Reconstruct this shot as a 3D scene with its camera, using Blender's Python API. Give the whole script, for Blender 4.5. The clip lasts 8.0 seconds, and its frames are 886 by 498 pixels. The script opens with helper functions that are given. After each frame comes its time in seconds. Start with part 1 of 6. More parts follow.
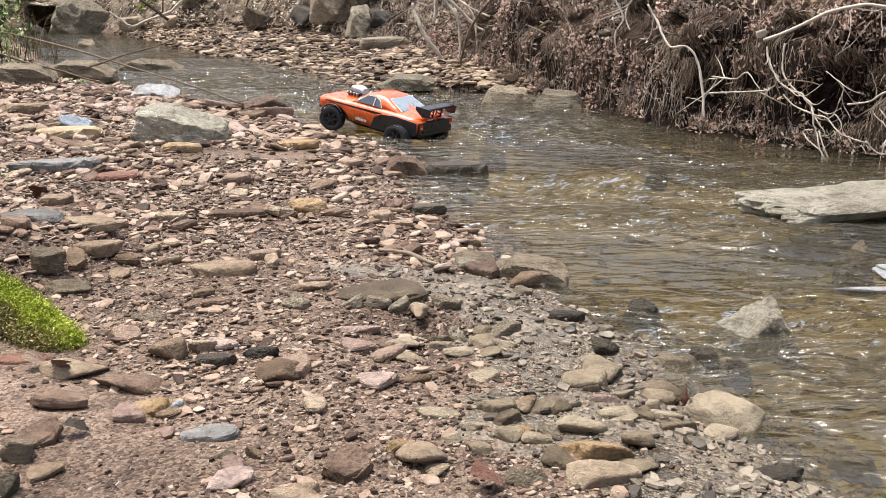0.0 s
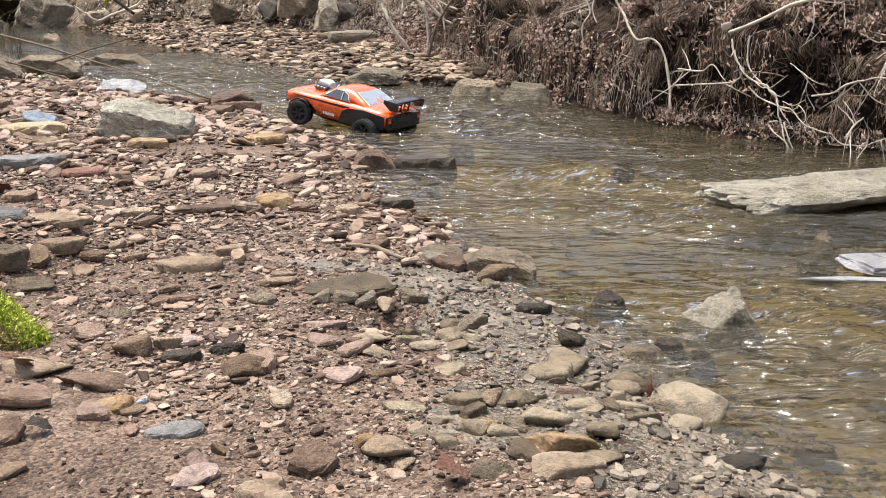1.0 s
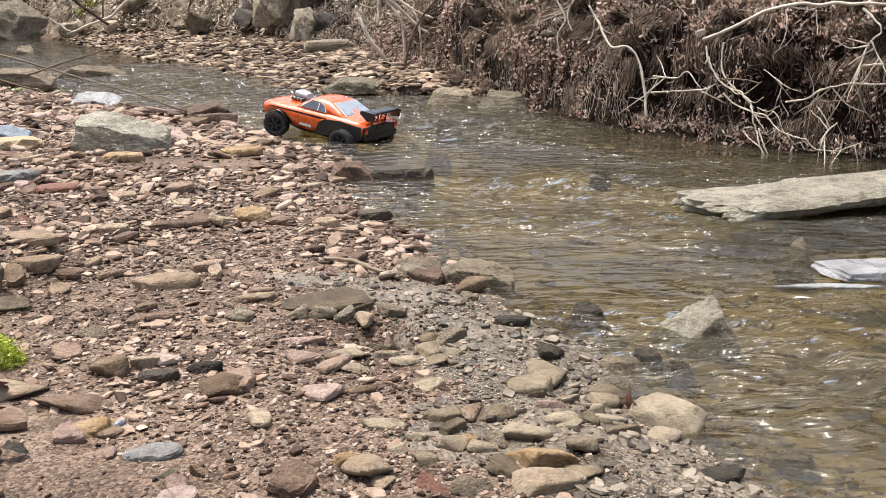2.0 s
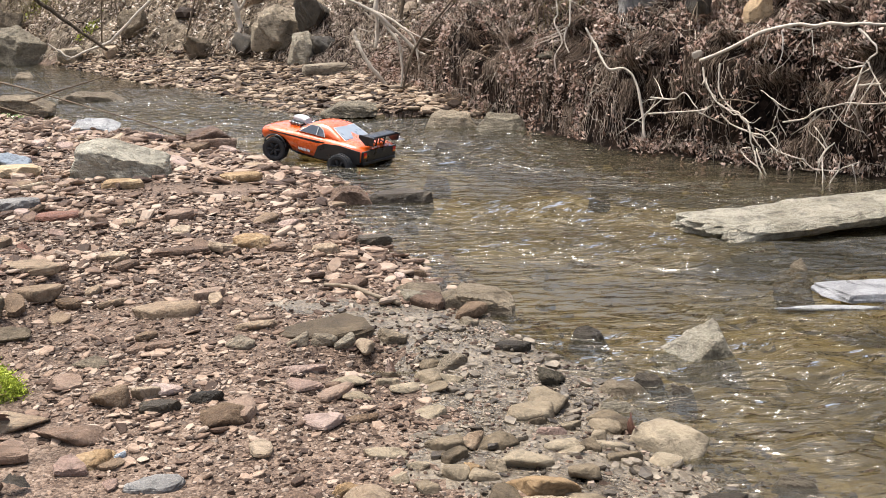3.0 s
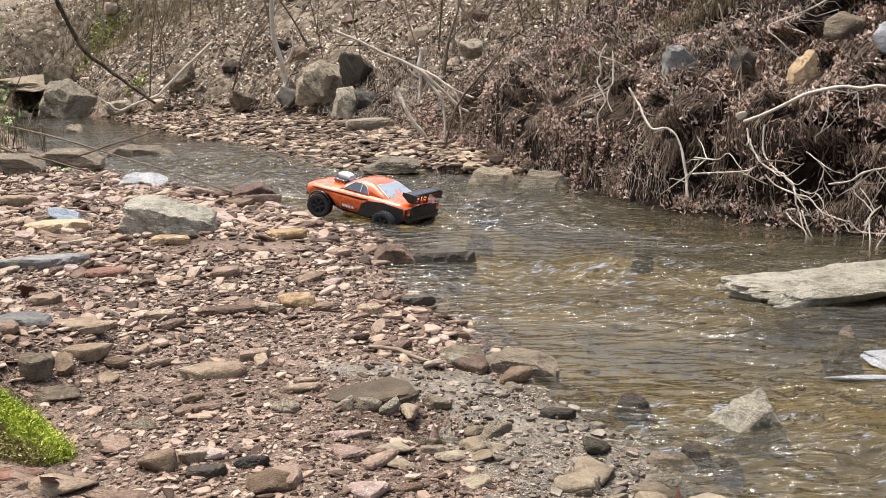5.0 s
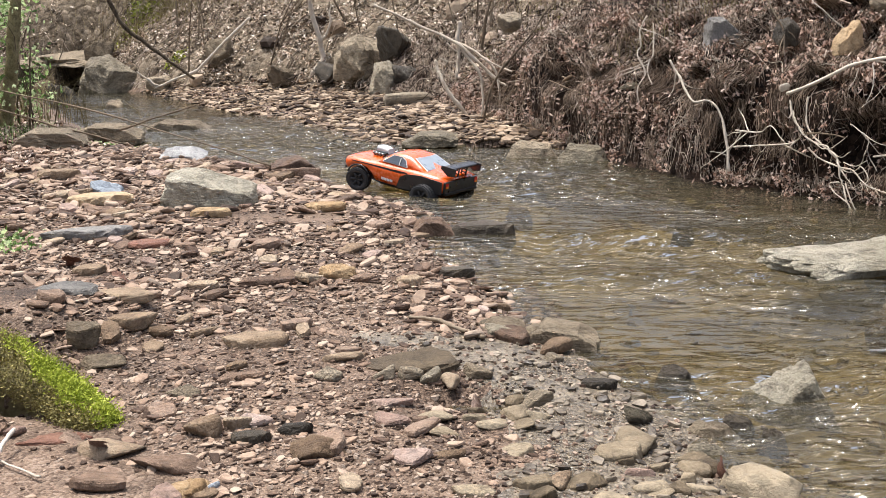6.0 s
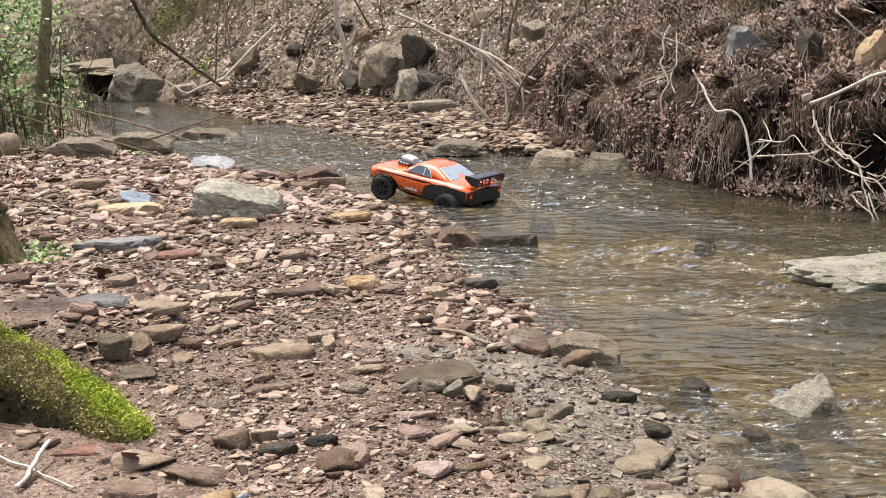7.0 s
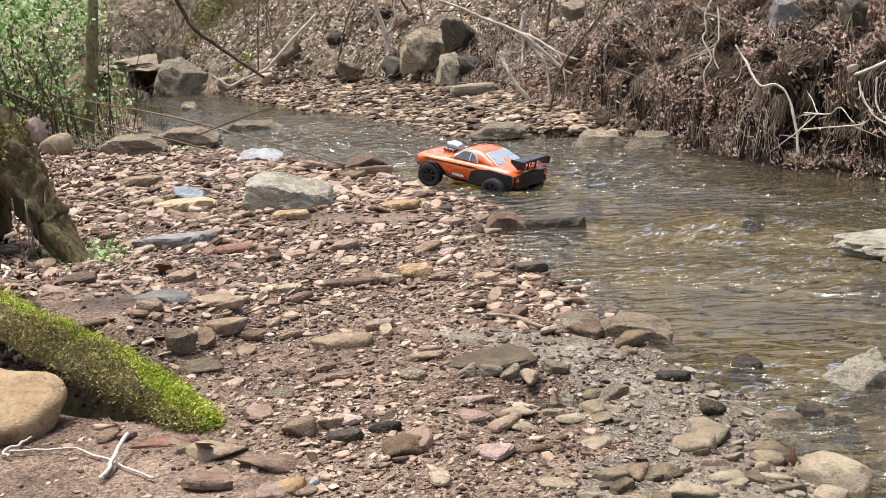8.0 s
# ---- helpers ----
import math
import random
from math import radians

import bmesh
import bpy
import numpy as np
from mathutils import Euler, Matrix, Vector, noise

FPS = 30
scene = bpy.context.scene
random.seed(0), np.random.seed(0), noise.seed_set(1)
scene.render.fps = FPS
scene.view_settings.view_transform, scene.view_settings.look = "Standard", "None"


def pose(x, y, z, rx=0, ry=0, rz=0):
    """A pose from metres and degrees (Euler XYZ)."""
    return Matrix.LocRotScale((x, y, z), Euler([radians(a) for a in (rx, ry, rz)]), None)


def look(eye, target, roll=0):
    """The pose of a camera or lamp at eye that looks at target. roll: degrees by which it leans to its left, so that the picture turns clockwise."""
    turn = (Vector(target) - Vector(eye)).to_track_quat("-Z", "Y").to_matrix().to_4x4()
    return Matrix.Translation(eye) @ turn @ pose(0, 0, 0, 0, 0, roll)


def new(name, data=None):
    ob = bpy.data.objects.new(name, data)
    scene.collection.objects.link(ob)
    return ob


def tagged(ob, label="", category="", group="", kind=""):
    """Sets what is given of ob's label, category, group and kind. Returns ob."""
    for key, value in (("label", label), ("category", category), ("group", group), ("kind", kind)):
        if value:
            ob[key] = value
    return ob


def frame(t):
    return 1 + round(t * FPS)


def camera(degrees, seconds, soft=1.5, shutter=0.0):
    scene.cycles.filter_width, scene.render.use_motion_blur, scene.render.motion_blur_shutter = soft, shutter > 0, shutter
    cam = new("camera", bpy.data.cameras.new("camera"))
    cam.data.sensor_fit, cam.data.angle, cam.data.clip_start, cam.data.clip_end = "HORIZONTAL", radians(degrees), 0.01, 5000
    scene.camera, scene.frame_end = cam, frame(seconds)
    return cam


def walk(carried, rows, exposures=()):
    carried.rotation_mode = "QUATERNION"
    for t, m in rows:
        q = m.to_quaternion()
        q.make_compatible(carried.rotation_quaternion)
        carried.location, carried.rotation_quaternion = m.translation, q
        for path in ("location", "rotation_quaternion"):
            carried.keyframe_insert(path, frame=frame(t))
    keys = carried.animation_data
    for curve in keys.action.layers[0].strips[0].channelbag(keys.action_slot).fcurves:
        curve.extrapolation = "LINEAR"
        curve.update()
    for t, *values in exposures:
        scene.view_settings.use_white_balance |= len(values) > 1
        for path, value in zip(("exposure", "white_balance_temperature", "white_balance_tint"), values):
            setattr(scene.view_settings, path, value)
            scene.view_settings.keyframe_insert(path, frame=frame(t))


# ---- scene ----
cam = camera(45.1, 8.0, soft=0.8)
PATH = [
    (0, (0.028, 0.005, 0.815), (0.007, 1.937, 0.297), -0.3),
    (0.5, (0.033, 0.0, 0.818), (0.029, 1.93, 0.291), -0.4),
    (1, (0.04, 0.004, 0.816), (0.072, 1.932, 0.286), -0.4),
    (1.5, (0.044, 0.009, 0.826), (0.11, 1.938, 0.301), -0.6),
    (3, (0.045, 0.01, 0.848), (0.117, 1.95, 0.364), -1.5),
    (3.5, (0.061, 0.036, 0.869), (0.16, 1.985, 0.431), -1.6),
    (4, (0.057, 0.025, 0.885), (0.145, 1.983, 0.487), -1.7),
    (4.5, (0.043, 0.015, 0.89), (0.091, 1.978, 0.507), -1.5),
    (6, (0.016, 0.002, 0.872), (-0.05, 1.954, 0.44), -1.6),
    (6.5, (0.019, -0.005, 0.879), (-0.064, 1.943, 0.432), -1.9),
    (7, (0.025, -0.04, 0.909), (-0.088, 1.911, 0.485), -1.9),
    (7.5, (0.022, -0.086, 0.929), (-0.141, 1.861, 0.503), -3.9),
    (8, (0.01, -0.101, 0.942), (-0.188, 1.837, 0.488), -4.4),
]
walk(cam, [(t, look(eye, target, roll)) for t, eye, target, roll in PATH])

# ---------------------------------------------------------------- world, sun, exposure
world = bpy.data.worlds.new("overcast_sky")
scene.world = world
world.use_nodes = True
sky = world.node_tree.nodes.new("ShaderNodeTexSky")
sky.sky_type = "NISHITA"
sky.sun_disc = False
sky.sun_elevation, sky.sun_rotation = radians(72), radians(308)
sky.air_density, sky.dust_density, sky.ozone_density = 1.0, 6.0, 0.6
cloud = world.node_tree.nodes.new("ShaderNodeHueSaturation")
cloud.inputs["Saturation"].default_value, cloud.inputs["Value"].default_value = 0.80, 1.85
world.node_tree.links.new(sky.outputs[0], cloud.inputs["Color"])
world.node_tree.links.new(cloud.outputs[0], world.node_tree.nodes["Background"].inputs[0])
world.node_tree.nodes["Background"].inputs[1].default_value = 0.15
sun_lamp = bpy.data.lights.new("sun", "SUN")
sun_lamp.energy, sun_lamp.angle, sun_lamp.color = 4.8, radians(9), (1.0, 0.99, 0.98)
sun = new("sun", sun_lamp)
sun.matrix_world = look((-2.6, 2.0, 10), (0, 0, 0))
scene.view_settings.exposure = 0.09

# ---------------------------------------------------------------- the lie of the land (plan of the creek)
SHORE_Y = (0.6, 1.57, 1.7, 1.8, 1.9, 2.06, 2.26, 2.39, 2.54, 2.68, 2.81, 3.04, 3.39, 3.6, 3.88, 4.29, 4.81, 5.09, 5.4, 5.67, 6.16, 6.6, 7.3, 9.6, 11.6, 13.3, 16.0)
SHORE_X = (1.0, .64, .62, .57, .51, .47, .45, .38, .28, .25, .16, .07, .01, -.077, -.17, -.2, -.274, -.454, -.672, -.844, -1.22, -1.52, -2.3, -3.65, -4.65, -5.6, -8.0)
FAR_Y = (0.0, 3.0, 4.4, 4.7, 5.17, 5.48, 5.93, 6.79, 7.0, 7.1, 7.38, 8.0, 9.3, 9.96, 11.06, 13.2, 14.4, 15.3, 16.0)
FAR_X = (3.7, 2.6, 2.03, 1.73, 1.38, 1.1, .94, .67, .4, -.25, -.63, -.94, -1.535, -2.13, -2.84, -3.95, -5.3, -6.1, -9.0)
FOOT_Y = (0.0, 3.0, 4.4, 4.7, 5.17, 5.48, 5.93, 6.79, 7.1, 8.0, 8.6, 9.6, 10.6, 11.6, 12.5, 13.3, 14.4, 15.3, 16.0)
FOOT_X = (3.75, 2.65, 2.07, 1.77, 1.42, 1.14, .98, .71, .5, .2, .02, -.35, -.85, -1.7, -2.7, -3.95, -5.25, -6.05, -8.9)
BANK_Y = (-20., 0.0, 2.0, 3.5, 5.0, 6.5, 8.0, 10.0, 13.0, 16.0)
BANK_X = (-4., -1.6, -1.55, -1.95, -2.6, -3.2, -3.7, -4.5, -6.3, -9.5)
NEAR_S, NEAR_Z = (0, .04, .12, .3, .6, 1.0, 1.8, 3.0, 6.0, 12.0, 40.0), (0, .2, .42, .55, .74, 1.0, 1.35, 1.65, 2.1, 2.5, 3.6)
BACK_S, BACK_Z = (0, .3, 1.0, 3.0, 6.0, 12.0, 40.0), (0, .24, .6, 1.38, 2.0, 2.75, 4.6)
LEFT_S, LEFT_Z = (0, .3, 1.0, 3.0, 8.0, 40.0), (0, .12, .5, 1.6, 3.2, 6.0)


def lattice(i, j, seed):
    v = np.sin(i * 127.1 + j * 311.7 + seed * 74.7) * 43758.5453
    return v - np.floor(v)


def vnoise(x, y, seed=0):
    i, j = np.floor(x), np.floor(y)
    u, v = x - i, y - j
    u, v = u * u * (3 - 2 * u), v * v * (3 - 2 * v)
    a, b = lattice(i, j, seed), lattice(i + 1, j, seed)
    c, d = lattice(i, j + 1, seed), lattice(i + 1, j + 1, seed)
    return (a * (1 - u) + b * u) * (1 - v) + (c * (1 - u) + d * u) * v - 0.5


def fbm(x, y, seed=0, octaves=4):
    total, amp = 0, 1.0
    for k in range(octaves):
        total = total + amp * vnoise(x * 2 ** k, y * 2 ** k, seed + k)
        amp *= 0.5
    return total


def smooth(a, b, x):
    k = np.clip((x - a) / (b - a), 0, 1)
    return k * k * (3 - 2 * k)


def zones(x, y):
    """How far a place lies inside the left shore, the far shore, the far bank and the left bank."""
    wob = 0.10 * fbm(x * 1.7, y * 1.7, 5)
    dl = np.interp(y, SHORE_Y, SHORE_X) - x + 0.08 * fbm(x * 4, y * 4, 9)
    dr = x - np.interp(y, FAR_Y, FAR_X) + 0.5 * wob
    sb = x - np.interp(y, FOOT_Y, FOOT_X) + wob
    sl = np.interp(y, BANK_Y, BANK_X) - x + wob
    return dl, dr, sb, sl


def ground_z(x, y):
    x, y = np.asarray(x, float), np.asarray(y, float)
    dl, dr, sb, sl = zones(x, y)
    bed = -0.13 * (1 - np.exp(np.minimum(np.maximum(dl, 1.5 * dr), 0) / .35))
    z = np.where(dl > 0, .045 * (1 - np.exp(-np.maximum(dl, 0) / .25)) + .012 * np.maximum(dl, 0),
                 np.where(dr > 0, .05 * (1 - np.exp(-np.maximum(dr, 0) / .3)) + .04 * np.minimum(np.maximum(dr, 0), 3.0), bed))
    back = smooth(7.2, 9.2, y)
    s = np.maximum(sb, 0)
    rise = (1 - back) * np.interp(s, NEAR_S, NEAR_Z) + back * np.interp(s, BACK_S, BACK_Z)
    left = np.interp(np.maximum(sl, 0), LEFT_S, LEFT_Z)
    steep = smooth(0, .25, sb) + smooth(0, .4, sl)
    z = z + rise + left + 2.0 * smooth(-2.5, -16.0, y)
    along, off = .84 * (x + 1.18) - .54 * (y - 2.27), .54 * (x + 1.18) + .84 * (y - 2.27)
    z = z + .09 * smooth(.15, .24, off) * smooth(1.0, .35, off) * smooth(.08, -.22, along) - .20 * np.exp(-((along + .08) ** 2 / .06 + (off - .09) ** 2 / .009))
    z = z - 1.3 * np.exp(-((x + 5.55) ** 2 / .12 + (y - 15.0) ** 2 / .6)) - .065 * np.exp(-((x - .01) ** 2 / .014 + (y - 2.25) ** 2 / .0035))
    z = z + (0.012 + 0.09 * steep) * fbm(x * 2.6, y * 2.6, 1) + (0.006 + 0.045 * steep) * fbm(x * 9, y * 9, 2, 3)
    return z


def push(p):
    """Hollows and overhangs in the steep bank: shifts points (n, 3) back into it along its face."""
    p = np.array(p, float)
    x, y, z = p[:, 0], p[:, 1], p[:, 2]
    sb = x - np.interp(y, FOOT_Y, FOOT_X)
    near = smooth(-.02, .06, sb) * smooth(2.2, .9, sb) * smooth(9.6, 8.6, y) * smooth(2.0, 3.0, y) * smooth(.01, .10, z)
    along = y * .8 - x * .57
    a = .42 * (fbm(along * 2.6 + 3, z * 4.2, 151) + .02) + .13 * fbm(along * 7, z * 10, 155, 3)
    a = np.clip(a, -.11, .07) * near
    p[:, 0] -= .82 * a
    p[:, 1] -= .57 * a
    return p


def gz(x, y):
    return float(ground_z(np.array([x]), np.array([y]))[0])


# ---------------------------------------------------------------- materials
def node_mat(name):
    m = bpy.data.materials.new(name)
    m.use_nodes = True
    return m, m.node_tree.nodes, m.node_tree.links, m.node_tree.nodes["Principled BSDF"]


def ramp_of(nodes, stops):
    r = nodes.new("ShaderNodeValToRGB")
    while len(r.color_ramp.elements) < len(stops):
        r.color_ramp.elements.new(0.5)
    for e, (p, c) in zip(r.color_ramp.elements, stops):
        e.position, e.color = p, (*c, 1)
    return r


def math_node(nodes, links, op, a, b):
    n = nodes.new("ShaderNodeMath")
    n.operation = op
    for k, v in enumerate((a, b)):
        if isinstance(v, (int, float)):
            n.inputs[k].default_value = v
        else:
            links.new(v, n.inputs[k])
    return n.outputs[0]


def surface(name, colours, scale=6.0, grain=70.0, rough=0.6, bump=0.4, depth=0.006, rand=None, spread=0.5, metal=0.0, coat=0.0, stretch=None, cells=0.0, stain=0.0, wet=0.08, strata=0.0):
    """A procedural surface: colours in order of lightness, mottled at two scales, with grain relief; rand: object or island; wet: how glossy the skin is."""
    m, nodes, links, b = node_mat(name)
    geo = nodes.new("ShaderNodeNewGeometry")
    place = geo.outputs["Position"]
    if stretch:
        mp = nodes.new("ShaderNodeMapping")
        mp.inputs["Scale"].default_value = stretch
        links.new(place, mp.inputs["Vector"])
        place = mp.outputs[0]
    broad, fine = nodes.new("ShaderNodeTexNoise"), nodes.new("ShaderNodeTexNoise")
    broad.inputs["Scale"].default_value, broad.inputs["Detail"].default_value = scale, 5
    fine.inputs["Scale"].default_value, fine.inputs["Detail"].default_value, fine.inputs["Roughness"].default_value = grain, 6, 0.65
    links.new(place, broad.inputs["Vector"])
    links.new(place, fine.inputs["Vector"])
    f = math_node(nodes, links, "ADD", math_node(nodes, links, "MULTIPLY", broad.outputs["Fac"], 0.55), math_node(nodes, links, "MULTIPLY", fine.outputs["Fac"], 0.45))
    lump = fine.outputs["Fac"]
    if cells:
        vo = nodes.new("ShaderNodeTexVoronoi")
        vo.inputs["Scale"].default_value, vo.inputs["Randomness"].default_value = cells, 1.0
        links.new(place, vo.inputs["Vector"])
        sep = nodes.new("ShaderNodeSeparateColor")
        links.new(vo.outputs["Color"], sep.inputs[0])
        f = math_node(nodes, links, "ADD", f, math_node(nodes, links, "MULTIPLY", math_node(nodes, links, "SUBTRACT", sep.outputs[0], 0.5), 0.26))
        lump = math_node(nodes, links, "SUBTRACT", math_node(nodes, links, "MULTIPLY", fine.outputs["Fac"], 0.4), math_node(nodes, links, "MULTIPLY", vo.outputs["Distance"], 0.5))
    if rand:
        if rand == "object":
            r = nodes.new("ShaderNodeObjectInfo").outputs["Random"]
        else:
            r = geo.outputs["Random Per Island"]
        r = math_node(nodes, links, "MULTIPLY", math_node(nodes, links, "SUBTRACT", r, 0.5), spread)
        f = math_node(nodes, links, "ADD", f, r)
    n = len(colours)
    ramp = ramp_of(nodes, [(0.25 + 0.5 * k / max(n - 1, 1), c) for k, c in enumerate(colours)])
    links.new(f, ramp.inputs[0])
    colour = ramp.outputs[0]
    if stain:
        st = nodes.new("ShaderNodeTexNoise")
        st.inputs["Scale"].default_value, st.inputs["Detail"].default_value, st.inputs["Roughness"].default_value, st.inputs["Distortion"].default_value = scale * 2.2, 8, 0.7, 0.8
        links.new(place, st.inputs["Vector"])
        sr = ramp_of(nodes, [(0.34, (1 - stain,) * 3), (0.52, (0.96, 0.95, 0.93)), (0.70, (1.0, 1.0, 1.0))])
        links.new(st.outputs["Fac"], sr.inputs[0])
        mx = nodes.new("ShaderNodeMix")
        mx.data_type, mx.blend_type = "RGBA", "MULTIPLY"
        mx.inputs[0].default_value = 1.0
        links.new(colour, mx.inputs[6])
        links.new(sr.outputs[0], mx.inputs[7])
        colour = mx.outputs[2]
        lump = math_node(nodes, links, "ADD", lump, math_node(nodes, links, "MULTIPLY", st.outputs["Fac"], 1.2))
    if strata:
        bed = nodes.new("ShaderNodeMapping")
        bed.inputs["Rotation"].default_value, bed.inputs["Scale"].default_value = (.16, -.12, 0), (1.0, 1.0, 4.5)
        links.new(place, bed.inputs["Vector"])
        ly = nodes.new("ShaderNodeTexNoise")
        ly.inputs["Scale"].default_value, ly.inputs["Detail"].default_value, ly.inputs["Roughness"].default_value = 13, 9, .68
        links.new(bed.outputs[0], ly.inputs["Vector"])
        layer = ramp_of(nodes, [(0.34, (1 - strata,) * 3), (0.43, (.97, .96, .95)), (0.60, (1.0, 1.0, 1.0))])
        links.new(ly.outputs["Fac"], layer.inputs[0])
        mx = nodes.new("ShaderNodeMix")
        mx.data_type, mx.blend_type = "RGBA", "MULTIPLY"
        mx.inputs[0].default_value = 1.0
        links.new(colour, mx.inputs[6])
        links.new(layer.outputs[0], mx.inputs[7])
        colour = mx.outputs[2]
        lump = math_node(nodes, links, "ADD", lump, math_node(nodes, links, "MULTIPLY", ly.outputs["Fac"], 1.6))
    links.new(colour, b.inputs["Base Color"])
    mr = nodes.new("ShaderNodeMapRange")
    mr.inputs["From Min"].default_value, mr.inputs["From Max"].default_value = 0.3, 0.7
    mr.inputs["To Min"].default_value, mr.inputs["To Max"].default_value = rough - 0.14, min(rough + 0.14, 1)
    links.new(broad.outputs["Fac"], mr.inputs["Value"])
    links.new(mr.outputs[0], b.inputs["Roughness"])
    b.inputs["Metallic"].default_value, b.inputs["Coat Weight"].default_value, b.inputs["Specular IOR Level"].default_value = metal, coat, wet
    if bump:
        bp = nodes.new("ShaderNodeBump")
        bp.inputs["Strength"].default_value, bp.inputs["Distance"].default_value = bump, depth
        links.new(lump, bp.inputs["Height"])
        links.new(bp.outputs[0], b.inputs["Normal"])
    return m


